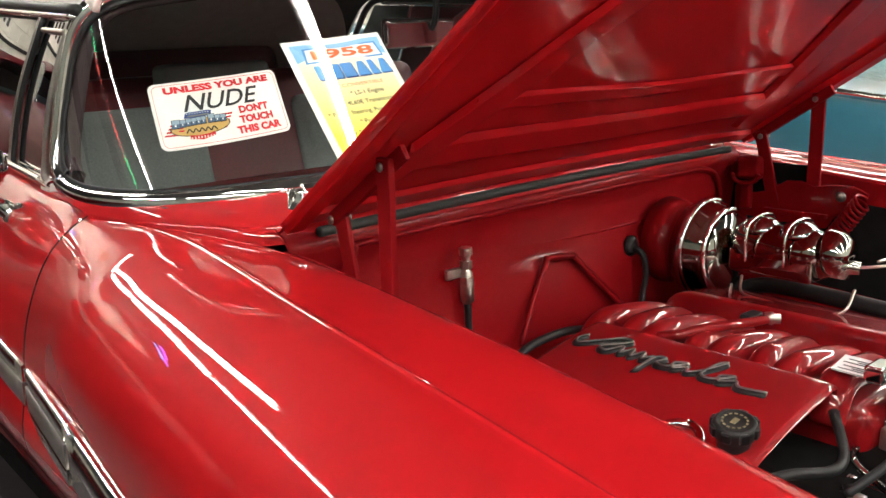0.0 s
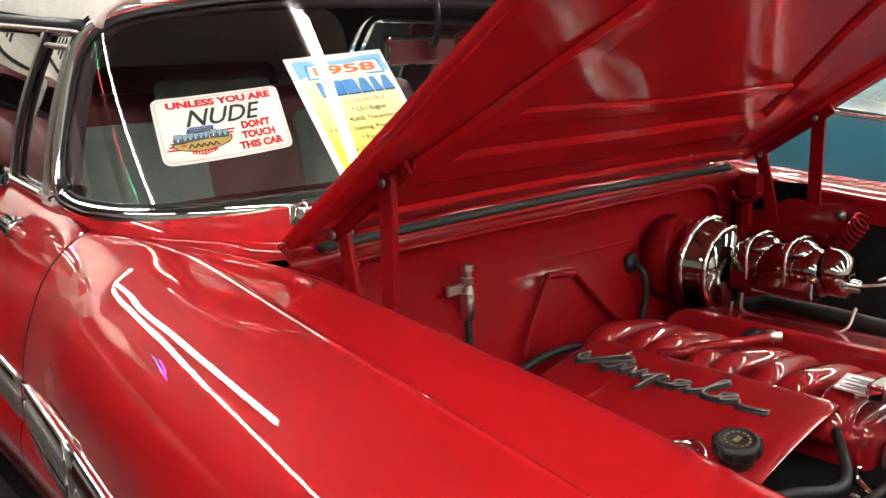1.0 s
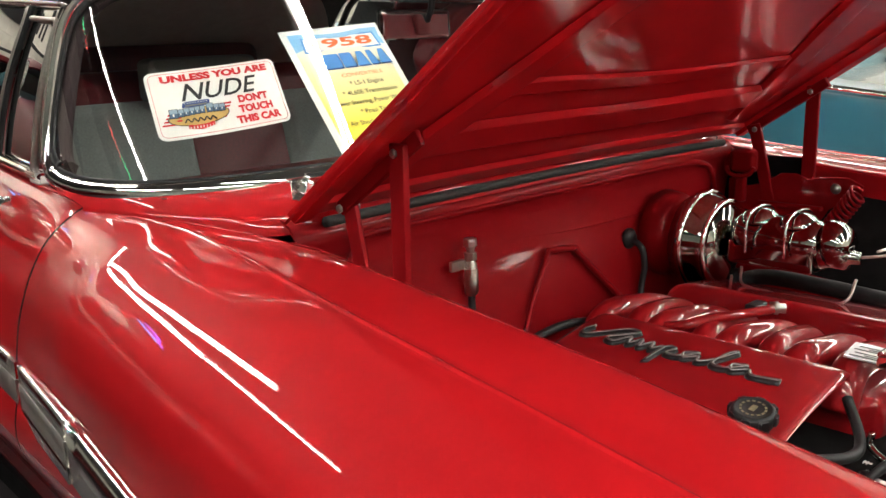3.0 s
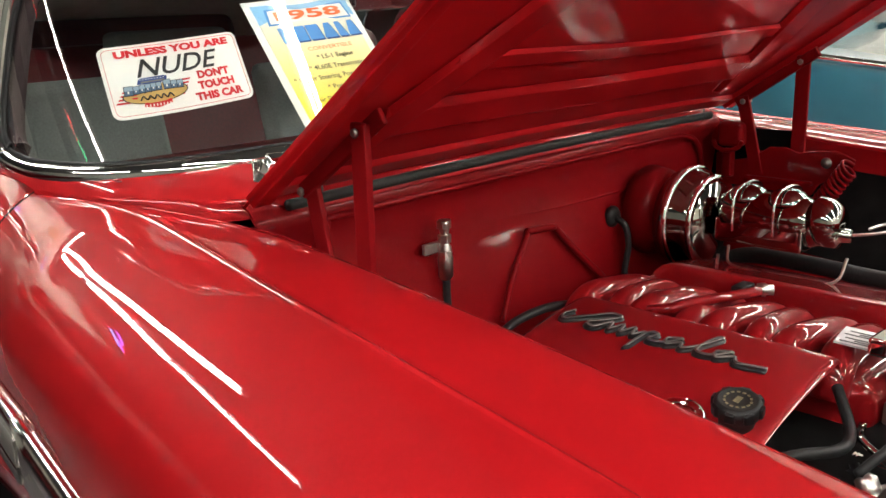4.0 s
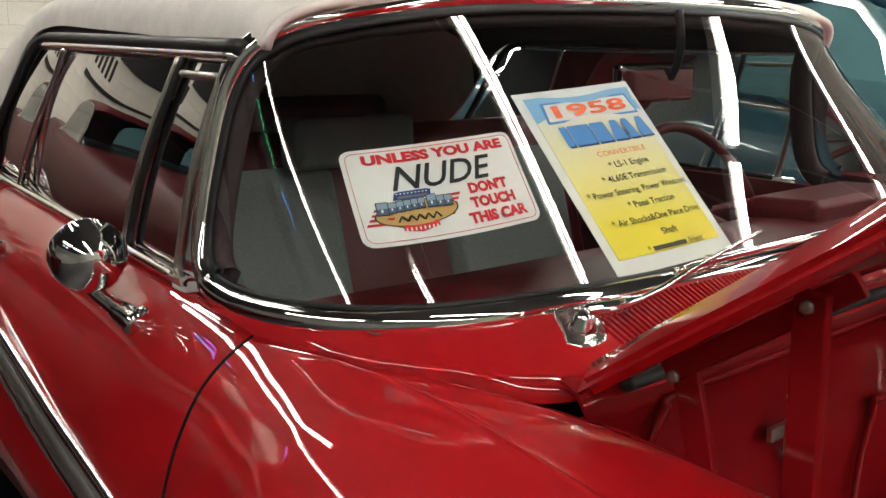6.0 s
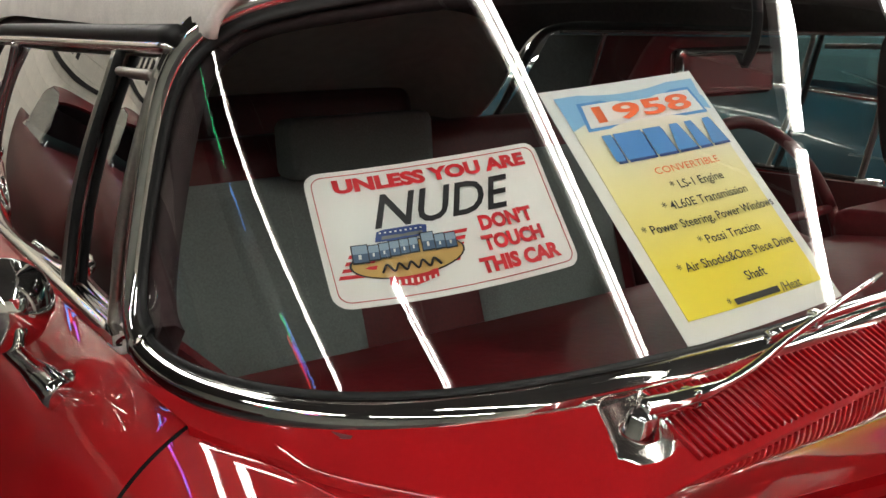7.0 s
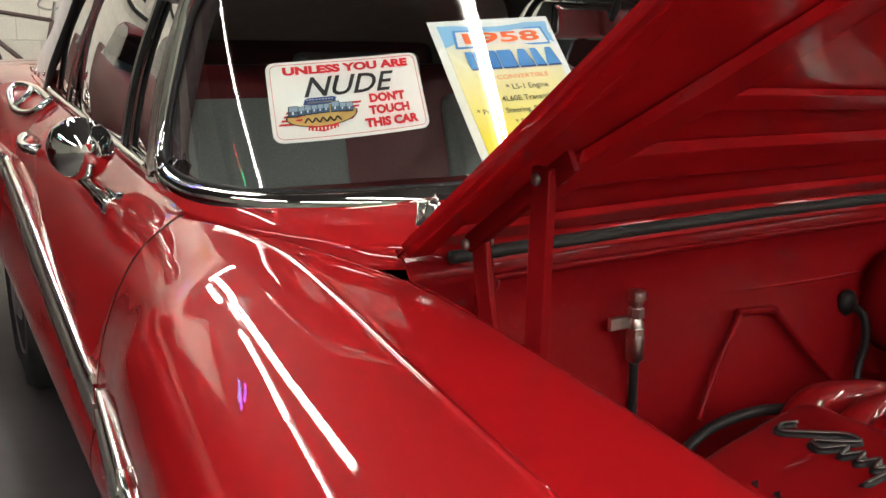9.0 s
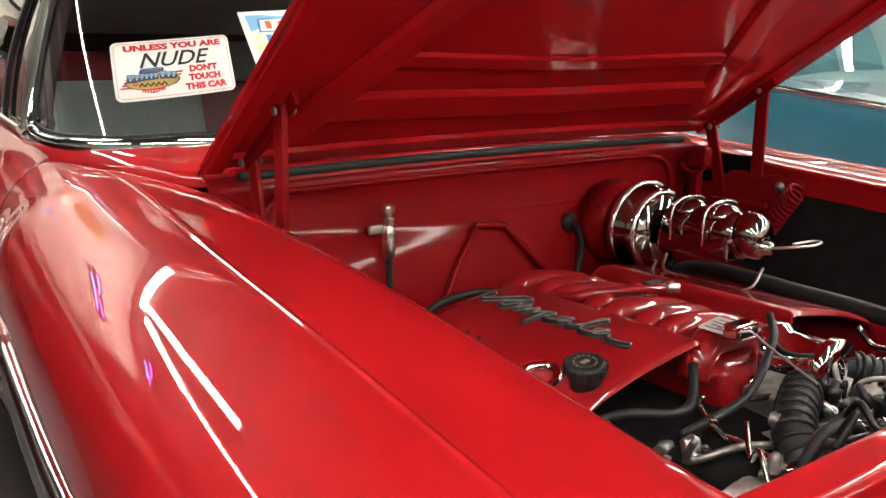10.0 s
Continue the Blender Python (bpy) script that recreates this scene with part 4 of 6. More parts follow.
capo = part("oil_cap", lathe("oil_cap", [(0.002, -0.06), (0.023, -0.06), (0.0235, -0.018), (0.029, -0.010), (0.0315, 0.0), (0.0315, 0.007), (0.029, 0.011), (0.025, 0.0125), (0.024, 0.0115), (0.002, 0.0115)], capm, 16), RUBBER, engine, "black plastic oil filler cap")
for k in range(8):
    part("oil_cap_lobe", box("oil_cap_lobe", (0.0275, -0.007, -0.006), (0.0345, 0.007, 0.0095), 0.003, capm @ pose(0, 0, 0, 0, 0, 45 * k + 10)), BLACK, capo)
PRINT = material("faded_yellow_print", (0.16, 0.14, 0.075), 0.5, grain=0.4, grain_scale=300)
for k in range(14):
    part("oil_cap_mark", box("oil_cap_mark", (0.0155, -0.0022, 0.0116), (0.0185, 0.0022, 0.0122), 0, capm @ pose(0, 0, 0, 0, 0, 360 / 14 * k)), PRINT, capo)
part("oil_cap_mark", box("oil_cap_mark", (-0.007, -0.004, 0.0116), (0.007, 0.004, 0.0122), 0, capm), PRINT, capo)
part("chrome_ring", tube("chrome_ring", [(0.222 + 0.034 * math.cos(a), -0.500 + 0.034 * math.sin(a), 0.738 + 0.33 * 0.034 * math.cos(a)) for a in np.linspace(0, 2 * math.pi, 24)], 0.008, 8, 0), CHROME, engine, "chrome ring on the engine cover")


def cover_at(u, v, lift=0.0):
    """A point on the passenger bank's cover: u along from the firewall end, v across from the outer edge."""
    y = -0.20 - 0.35 * u
    x = 0.25 + 0.17 * v
    return np.array((x - 0.18 * lift, y, cover_z(x) + 0.98 * lift))


# raised script ornament, drawn as a plain flowing stroke
scr = [(0.03, 0.84), (0.0, 0.74), (0.03, 0.66), (0.12, 0.80), (0.20, 0.93), (0.26, 0.92), (0.22, 0.82), (0.15, 0.70), (0.20, 0.66), (0.25, 0.80), (0.27, 0.68), (0.31, 0.81), (0.33, 0.68), (0.37, 0.81), (0.39, 0.69), (0.43, 0.78), (0.42, 0.50), (0.44, 0.78), (0.49, 0.80), (0.47, 0.69),
       (0.54, 0.70), (0.60, 0.82), (0.54, 0.78), (0.56, 0.69), (0.61, 0.76), (0.63, 0.69), (0.69, 0.80), (0.74, 0.99), (0.71, 0.95), (0.69, 0.72), (0.76, 0.70), (0.83, 0.82), (0.77, 0.78), (0.79, 0.69), (0.85, 0.76), (0.88, 0.69), (1.0, 0.72)]
script = [cover_at(u, v, 0.005) for u, v in scr]
sb = part("script_base", tube("script_base", [p - np.array((0.003, 0, 0.003)) for p in script], 0.0058, 8, 5), BLACK, engine, "black backing of a raised script ornament")
part("script_stroke", tube("script_stroke", [p + np.array((0, 0, 0.0025)) for p in script], 0.0022, 8, 5), SILVERTXT, sb, "dull silver raised script stroke")
for j in range(5):
    part("rib", tube("rib", [cover_at(0.42, 0.14 - 0.06 * j, 0.0), cover_at(0.86, 0.14 - 0.06 * j, 0.0)], 0.0016, 6, 1), RED, cover)
for j in range(3):
    part("print_bar", box("print_bar", (-0.010, -0.006, 0), (0.010, 0.006, 0.0015), 0, Matrix.Translation(cover_at(0.18 + 0.09 * j, 0.08, 0.001)) @ pose(0, 0, 0, 0, -18, 90)), BLACK, cover)
lab_m = pose(0.505, -0.625, 0.797, 3, -4, 6)
tag = part("foil_label", box("foil_label", (-0.028, -0.036, -0.003), (0.028, 0.036, 0), 0, lab_m), LABELSILVER, engine, "silver foil label with dark print")
for j in range(8):
    part("print_bar", box("print_bar", (-0.022 + 0.006 * j, -0.030, 0.0), (-0.0195 + 0.006 * j, (0.030, 0.012, 0.026, -0.004)[j % 4], 0.0006), 0, lab_m), INKBLACK, tag)

# accessories at the front of the engine
random.seed(4)
part("throttle_body", lathe("throttle_body", [(0.02, 0), (0.055, 0), (0.055, 0.02), (0.045, 0.03), (0.045, 0.09), (0.052, 0.095), (0.052, 0.11), (0.02, 0.11)], pose(0.58, -0.65, 0.745, 90), 24), CHROME, engine, "polished throttle body")
part("alternator", lathe("alternator", [(0.01, 0), (0.05, 0.0), (0.068, 0.012), (0.070, 0.075), (0.055, 0.09), (0.03, 0.092), (0.028, 0.105), (0.01, 0.107)], pose(0.73, -0.70, 0.66, 90), 24), ALLOY, engine, "cast alternator")
part("pulley", lathe("pulley", [(0.01, 0), (0.068, 0.0), (0.070, 0.004), (0.062, 0.012), (0.070, 0.022), (0.066, 0.026), (0.03, 0.02), (0.01, 0.022)], pose(0.60, -0.84, 0.56, 90), 28), STEEL, engine)
part("pulley", lathe("pulley", [(0.01, 0), (0.048, 0.0), (0.050, 0.004), (0.044, 0.012), (0.050, 0.022), (0.046, 0.026), (0.02, 0.02), (0.01, 0.022)], pose(0.43, -0.83, 0.68, 90), 24), STEEL, engine)
part("compressor", lathe("compressor", [(0.01, 0), (0.055, 0.0), (0.06, 0.01), (0.06, 0.15), (0.045, 0.165), (0.01, 0.165)], pose(0.34, -0.66, 0.60, 90), 24), ALLOY, engine, "cast compressor body")
part("belt", tube("belt", [(0.53, -0.845, 0.56), (0.52, -0.845, 0.66), (0.48, -0.845, 0.72), (0.40, -0.845, 0.72), (0.37, -0.845, 0.66), (0.45, -0.845, 0.52), (0.55, -0.845, 0.48)], 0.010, 8, 6), RUBBER, engine)
part("radiator_hose", tube("radiator_hose", [(0.60, -0.86, 0.74), (0.62, -0.90, 0.775), (0.65, -0.95, 0.79), (0.70, -1.0, 0.80), (0.78, -1.07, 0.76)], 0.022, 14, 7), RUBBER, engine, "ribbed black radiator hose")
part("vapour_hose", tube("vapour_hose", [(0.43, -0.62, 0.75), (0.38, -0.66, 0.72), (0.33, -0.67, 0.715), (0.27, -0.64, 0.72), (0.24, -0.60, 0.70)], 0.0075, 10, 7), RUBBER, engine)
part("vapour_hose", tube("vapour_hose", [(0.60, -0.63, 0.80), (0.52, -0.69, 0.79), (0.42, -0.72, 0.735), (0.31, -0.70, 0.70)], 0.0065, 10, 7), RUBBER, engine)
part("throttle_cable", tube("throttle_cable", [(0.50, -0.65, 0.81), (0.48, -0.72, 0.79), (0.46, -0.80, 0.77)], 0.0016, 6, 5), STEEL, engine)
part("throttle_lever", box("throttle_lever", (0.465, -0.67, 0.79), (0.515, -0.64, 0.815), 0.006), CHROME, engine)
def fitting(x, y, z, r, L, rx, ry, mat):
    pr = random.choice((
        [(0.002, 0), (r, 0), (r, L * 0.5), (r * 0.7, L * 0.55), (r * 0.7, L * 0.9), (0.002, L)],
        [(0.002, 0), (r * 0.6, 0), (r * 0.6, L * 0.3), (r, L * 0.35), (r, L * 0.7), (r * 0.5, L * 0.75), (r * 0.5, L), (0.002, L)],
        [(0.002, 0), (r, 0), (r * 1.08, L * 0.1), (r, L * 0.2), (r, L * 0.3), (r * 1.08, L * 0.4), (r, L * 0.5), (r, L * 0.8), (r * 0.4, L), (0.002, L)]))
    part("fitting", lathe("fitting", pr, pose(x, y, z, rx, ry, 0), 12), mat, engine)


for j in range(170):
    x, y = random.uniform(0.20, 0.92), random.uniform(-0.98, -0.645)
    z = random.uniform(0.56, 0.68) + (0.05 if x > 0.40 else 0)
    fitting(x, y, z, random.uniform(0.005, 0.014), random.uniform(0.014, 0.04), random.choice((0, 90, 60, -30)), random.uniform(-40, 40), random.choice((ALLOY, STEEL, DARKCHROME, DARKCHROME, BLACK, BLACK, BOLT)))
for j in range(34):
    x, y, z = random.uniform(0.25, 0.85), random.uniform(-0.92, -0.66), random.uniform(0.62, 0.745)
    a = random.uniform(0, 6.28)
    pts = [(x + 0.05 * k * math.cos(a) + random.uniform(-.03, .03), y + 0.035 * k * math.sin(a) + random.uniform(-.02, .02), z + random.uniform(-.03, .02)) for k in range(4)]
    pts = [(p[0], min(p[1], -0.645), p[2]) for p in pts]
    part("pipe", tube("pipe", pts, random.uniform(0.003, 0.008), 8, 6), random.choice((BOLT, DARKCHROME, RUBBER, BLACK, DARKCHROME)), engine)
for j in range(9):
    part("hose_rib", tube("hose_rib", [(0.70 + 0.013 * j + 0.030 * math.cos(a) * 0.55, -0.95 - 0.011 * j + 0.030 * math.cos(a) * 0.6, 0.775 + 0.030 * math.sin(a)) for a in np.linspace(0, 2 * math.pi, 15)], 0.005, 6, 0), STEEL, engine)
for x, y, z, s in ((0.30, -0.70, 0.60, 0.05), (0.42, -0.76, 0.65, 0.045), (0.53, -0.70, 0.69, 0.045), (0.68, -0.80, 0.67, 0.05), (0.38, -0.90, 0.58, 0.05), (0.24, -0.82, 0.55, 0.045), (0.50, -0.84, 0.66, 0.04), (0.62, -0.72, 0.70, 0.035), (0.76, -0.72, 0.68, 0.04)):
    part("casting", box("casting", (-s, -s * 0.7, -s * 0.6), (s, s * 0.7, s * 0.5), s * 0.22, pose(x, y, z, random.uniform(-20, 20), random.uniform(-20, 20), random.uniform(0, 90)), seg=3), random.choice((BOLT, BLACK, ALLOY)), engine)
part("bracket_casting", box("bracket_casting", (0.30, -0.80, 0.42), (0.78, -0.70, 0.62), 0.02), ALLOY, engine)

part("heater_hose", tube("heater_hose", [(0.215, -0.132, 0.672), (0.245, -0.130, 0.707), (0.285, -0.127, 0.734), (0.330, -0.124, 0.751), (0.388, -0.124, 0.757), (0.450, -0.122, 0.752), (0.510, -0.118, 0.737), (0.560, -0.105, 0.705)], 0.0075, 12, 7), RUBBER, engine, "dark grey heater hose behind the engine cover")

# corrugated intake duct, dark pulley and bright rail at the engine's front
duct_line = spline([(0.40, -0.840, 0.66), (0.426, -0.794, 0.705), (0.512, -0.747, 0.725), (0.610, -0.712, 0.728), (0.678, -0.722, 0.722), (0.735, -0.775, 0.70)], 10)
duct = part("intake_duct", tube("intake_duct", [tuple(p) for p in duct_line], 0.027, 14, 0), RUBBER, engine, "black corrugated intake duct")
ribs = []
for k in range(2, len(duct_line) - 2, 2):
    t = Vector(duct_line[k + 1] - duct_line[k - 1]).normalized()
    u = t.orthogonal().normalized()
    v = t.cross(u)
    ribs.append(tube("duct_rib", [tuple(Vector(duct_line[k]) + (u * math.cos(a) + v * math.sin(a)) * 0.0275) for a in np.linspace(0, 2 * math.pi, 19)], 0.0038, 6, 0))
part("duct_rib", joined("duct_rib", ribs), RUBBER, duct)
part("pulley", lathe("pulley", [(0.004, 0.030), (0.018, 0.030), (0.020, 0.018), (0.046, 0.014), (0.050, 0.026), (0.058, 0.026), (0.060, 0.018), (0.054, 0.012), (0.060, 0.004), (0.058, 0.0), (0.004, 0.0)], pose(0.575, -0.800, 0.66, 70), 32), BLACK, engine, "black grooved belt pulley")
for k in range(6):
    part("pulley_spoke", box("pulley_spoke", (0.018, -0.004, 0.012), (0.048, 0.004, 0.024), 0.002, pose(0.575, -0.800, 0.66, 70) @ pose(0, 0, 0, 0, 0, 60 * k)), BOLT, engine)
part("bright_rail", tube("bright_rail", [(0.392, -0.685, 0.675), (0.385, -0.737, 0.68), (0.378, -0.77, 0.68), (0.382, -0.835, 0.675)], 0.0085, 12, 5), CHROME, engine, "polished tubular rail")

# ---- side trim
def trim_line(y0, y1, down, n=28):
    """A line on the body side, down from the upper edge of the trim."""
    pts = []
    for y in np.linspace(y0, y1, n):
        z = float(np.interp(y, [-1.4, -0.1, 0.16, 0.38, 0.52, 0.8, 1.3, 1.6, 2.4, 3.5], [0.62, 0.735, 0.762, 0.776, 0.787, 0.836, 0.945, 0.985, 1.02, 1.03]))
        x = float(np.interp(y, [-1.4, -1.05, -0.8, -0.55, -0.28, -0.05, 0.12, 0.38, 0.62, 0.95, 1.30, 1.6, 2.6, 3.5], [-0.42, -0.430, -0.428, -0.420, -0.408, -0.392, -0.379, -0.357, -0.354, -0.352, -0.350, -0.345, -0.355, -0.34]))
        pts.append((x + 0.10 * max(0, 0.04 - down), y, z - down))
    return pts


def trims(mirror):
    def put(name, me, mat, label, parent=car):
        return part(name, mirrored(me, name) if mirror else me, mat, parent, label)
    flutes = [(-0.006, 0.0), (0.004, -0.001), (0.011, -0.007), (0.0145, -0.016), (0.0125, -0.025), (0.008, -0.029), (0.0125, -0.033), (0.014, -0.039), (0.012, -0.045), (0.0085, -0.048), (0.0125, -0.052), (0.014, -0.058), (0.012, -0.064), (0.0085, -0.067), (0.0125, -0.071), (0.013, -0.080), (0.010, -0.090), (0.004, -0.096), (-0.006, -0.097)][::-1]
    put("side_trim", strip("side_trim", trim_line(-1.35, 0.13, 0.0), flutes), TRIM, "fluted bright side moulding on the fender")
    ridge = [(-0.006, 0.017), (0.004, 0.016), (0.011, 0.010), (0.0145, 0.0), (0.011, -0.010), (0.004, -0.016), (-0.006, -0.017)][::-1]
    low_ridge = [(-0.006, 0.014), (0.004, 0.013), (0.010, 0.007), (0.012, 0.0), (0.010, -0.007), (0.004, -0.013), (-0.006, -0.014)][::-1]
    flat = [(-0.006, 0.022), (0.0035, 0.021), (0.0035, -0.021), (-0.006, -0.022)][::-1]
    for y0, y1, where in ((0.13, 0.373, "fender"), (0.390, 1.594, "door"), (1.612, 2.9, "rear quarter")):
        put("side_trim", strip("side_trim", trim_line(y0, y1, 0.017), ridge), TRIM, "rounded upper side moulding on the " + where)
        put("trim_insert", strip("trim_insert", trim_line(y0, y1, 0.052), flat), INSERT, "dull silver trim insert on the " + where)
        put("side_trim", strip("side_trim", trim_line(y0, y1, 0.084), low_ridge), TRIM, "rounded lower side moulding on the " + where)
    belt = [(x - 0.006, y, z + 0.006) for x, y, z in [(-0.200, 0.60, 1.038), (-0.197, 0.95, 1.064), (-0.193, 1.30, 1.090), (-0.190, 1.60, 1.112), (-0.19, 1.80, 1.130)]]
    e = strip("belt_moulding", spline(belt, 6), [(-0.012, 0.006), (0.004, 0.008), (0.012, 0.0), (0.012, -0.008), (-0.012, -0.006)][::-1])
    put("belt_moulding", e, CHROME, "chrome door belt moulding")
    put("belt_end", box("belt_end", (-0.212, 0.600, 1.026), (-0.188, 0.650, 1.052), 0.005), FIXTURE, "pale belt moulding end cap")


trims(False)
trims(True)

# ---- side windows
def side_x(z):
    return -0.195 + (z - 1.05) * 0.20


def side_glass(name, quad, mirror):
    """A pane between four corners given as (y, z)."""
    (a, b, c, d) = [np.array((side_x(z), y, z)) for y, z in quad]
    rows = [[(a * (1 - u) + b * u) * (1 - v) + (d * (1 - u) + c * u) * v - np.array((0.012 * math.sin(math.pi * v) + 0.016 * math.sin(math.pi * u) * (abs(b[1] - a[1]) / 0.65) ** 2, 0, 0)) for u in np.linspace(0, 1, 9)] for v in np.linspace(0, 1, 9)]
    P = np.array(rows)
    ob = part(name, grid(name, mirror_rows(P) if mirror else P), SIDEGLASS, car, "clear side window glass")
    ob.visible_shadow = False
    return ob


def bar(name, pts, r, mat, mirror, label="", n=5, sides=8):
    me = tube(name, pts, r, sides, n)
    return part(name, mirrored(me, name) if mirror else me, mat, car, label)


for mir in (False, True):
    side_glass("vent_window", [(0.64, 1.05), (0.845, 1.062), (0.70, 1.345), (0.555, 1.335)], mir)
    side_glass("door_window", [(0.855, 1.062), (1.50, 1.115), (1.29, 1.385), (0.71, 1.345)], mir)
    side_glass("quarter_window", [(1.515, 1.115), (1.83, 1.14), (1.50, 1.40), (1.305, 1.387)], mir)
    S = lambda y, z: (side_x(z) - 0.008 - 0.012 * math.sin(math.pi * min(max((z - 1.06) / 0.28, 0), 1)), y, z)
    bar("vent_post", [S(0.85 - 0.145 * k / 6, 1.052 + 0.30 * k / 6) for k in range(7)], 0.0058, RUBBER, mir, "dark vent window post")
    bar("vent_frame", [S(0.868 - 0.145 * k / 6, 1.060 + 0.29 * k / 6) for k in range(7)], 0.0055, STEEL, mir, "bright metal vent window frame")
    bar("vent_frame", [S(0.70, 1.328), S(0.64, 1.324), S(0.575, 1.320)], 0.0055, STEEL, mir, "bright metal vent window frame")
    bar("vent_front_edge", [S(0.645 - 0.09 * k / 6, 1.05 + 0.285 * k / 6) for k in range(7)], 0.0075, STEEL, mir, "bright metal front edge of the vent window")
    bar("window_post", [S(1.508 - 0.211 * k / 6, 1.11 + 0.285 * k / 6) for k in range(7)], 0.008, CHROME, mir, "chrome rear edge of the door glass")
    bar("window_header", [S(0.53, 1.345), S(0.72, 1.358), S(1.30, 1.398), S(1.46, 1.408)], 0.0085, TRIM, mir, "chrome window header rail")
    bar("roof_seal", [S(0.52, 1.356), S(0.72, 1.370), S(1.30, 1.412), S(1.47, 1.418), S(1.56, 1.39), S(1.66, 1.31), S(1.79, 1.20), S(1.87, 1.135)], 0.0115, RUBBER, mir, "black rubber roof rail seal")

# ---- folding top
def top_rows():
    rows = []
    # rows along the car: y, edge height, edge x, crown height
    sts = [(0.500, 1.350, -0.118, 1.414), (0.494, 1.354, -0.124, 1.424), (0.502, 1.358, -0.128, 1.436), (0.53, 1.361, -0.130, 1.450), (0.64, 1.368, -0.132, 1.475), (0.80, 1.386, -0.132, 1.492), (1.10, 1.416, -0.130, 1.515), (1.40, 1.442, -0.128, 1.530), (1.55, 1.42, -0.135, 1.530), (1.66, 1.35, -0.150, 1.515), (1.79, 1.24, -0.172, 1.48), (1.95, 1.155, -0.185, 1.40), (2.15, 1.165, -0.185, 1.30), (2.32, 1.185, -0.12, 1.215)]
    fine = spline(sts, 5)
    for y, ze, xe, zc in fine:
        row = []
        for k in np.linspace(-1, 1, 49):
            a = abs(k)
            x = CX + math.copysign((CX - xe) * (math.sin(a * math.pi / 2) ** 0.9 if a > 0 else 0), k)
            lift = (1 - a ** 4.5)
            # front edge bows forward in the middle, as the header does
            bow = -0.075 * max(0, 1 - (y - 0.48) / 0.5) * (1 - a ** 2)
            row.append((x, y + bow, ze + (zc - ze) * lift))
        rows.append(row)
    return rows


top = part("folding_top", grid("folding_top", top_rows()), TOPFAB, car, "cream white vinyl folding top, raised", solid=0.006, offset=-1)
part("headliner", grid("headliner", [[(x * 0.985 + CX * 0.015, y + 0.01, z - 0.014) for x, y, z in r] for r in top_rows()][:48], flip=True), LINER, top, "dark cloth headliner")
WELT = np.array(top_rows())[3]
part("front_welt", tube("front_welt", [tuple(p + np.array((0, -0.004, 0.001))) for p in WELT], 0.0075, 8, 0), TOPFAB, top, "rolled cream front welt")
part("welt_seam", tube("welt_seam", [tuple(p + np.array((0, 0.012, 0.0045))) for p in WELT], 0.0016, 6, 0), MORTAR, top, "stitched seam behind the welt")
for y, z, x in ((1.90, 1.165, -0.19), (1.97, 1.160, -0.196), (2.04, 1.166, -0.196), (2.11, 1.172, -0.195), (2.18, 1.178, -0.19)):
    part("snap_stud", lathe("snap_stud", [(0.001, 0), (0.009, 0), (0.008, 0.004), (0.001, 0.006)], pose(x - 0.004, y, z + 0.01, 0, -70, 0), 10), CHROME, top)

# rear deck
dk = []
for y, z in ((2.20, 1.185), (2.6, 1.20), (3.1, 1.185), (3.6, 1.12), (3.66, 1.0), (3.66, 0.5)):
    dk.append([(x, y, z - 0.002 + 0.02 * (1 - ((x - CX) / 0.6) ** 2)) for x in np.linspace(0.0, 1.13, 15)])
part("rear_deck", grid("rear_deck", dk), RED, car, solid=0.004)
# small chrome ornament and outlined scoop on the rear quarter
for mir in (False, True):
    me = lathe("ornament", [(0.002, 0), (0.02, 0.03), (0.022, 0.08), (0.012, 0.16), (0.002, 0.17)], pose(-0.27, 2.62, 1.205, -90), 12)
    part("ornament", mirrored(me, "ornament") if mir else me, CHROME, car, "small chrome fin ornament")

def on_quarter(y, f, out=0.004):
    """A place on the rear quarter: y and the share down its upper bend."""
    row = [np.array((np.interp(y, [q[0] for q in QUARTER], [q[1][k][0] for q in QUARTER]), y, np.interp(y, [q[0] for q in QUARTER], [q[1][k][1] for q in QUARTER]))) for k in range(1, 6)]
    line = spline(row, 8)
    p = line[int(round(f * (len(line) - 1)))]
    return p + np.array((-out, 0, out))


for mir in (False, True):
    for k, pts in enumerate(([(1.64, 0.20), (1.74, 0.16), (1.92, 0.20), (2.00, 0.32), (1.96, 0.48), (1.82, 0.56), (1.69, 0.52), (1.63, 0.40), (1.64, 0.20)], [(1.90, 0.20), (1.82, 0.34), (1.84, 0.56)])):
        me = tube("scoop_moulding", [on_quarter(*p) for p in pts], 0.011, 8, 6)
        part("scoop_moulding", mirrored(me, "scoop_moulding") if mir else me, CHROME, car, "chrome outline on the rear quarter")

# ---- door mirror, handle
mir_t = part("door_mirror", lathe("door_mirror", [(0.002, -0.056), (0.016, -0.0545), (0.032, -0.048), (0.046, -0.035), (0.055, -0.018), (0.0595, 0.0), (0.0605, 0.008), (0.058, 0.012), (0.052, 0.010), (0.002, 0.008)], pose(-0.300, 0.722, 1.076, -84, 0, -12) @ Matrix.Scale(0.9, 4), 40, 4), CHROME, car, "round chrome door mirror")
part("mirror_arm", tube("mirror_arm", [(-0.300, 0.728, 1.030), (-0.292, 0.708, 1.018), (-0.282, 0.680, 1.005), (-0.275, 0.655, 0.997), (-0.271, 0.634, 0.990), (-0.269, 0.624, 0.987)], 0.019, 18, 10, taper=([0, 0.3, 0.5, 0.8, 0.88, 0.94, 0.98, 1], [0.55, 0.60, 0.9, 1.0, 0.96, 0.82, 0.52, 0.06])), CHROME, mir_t)
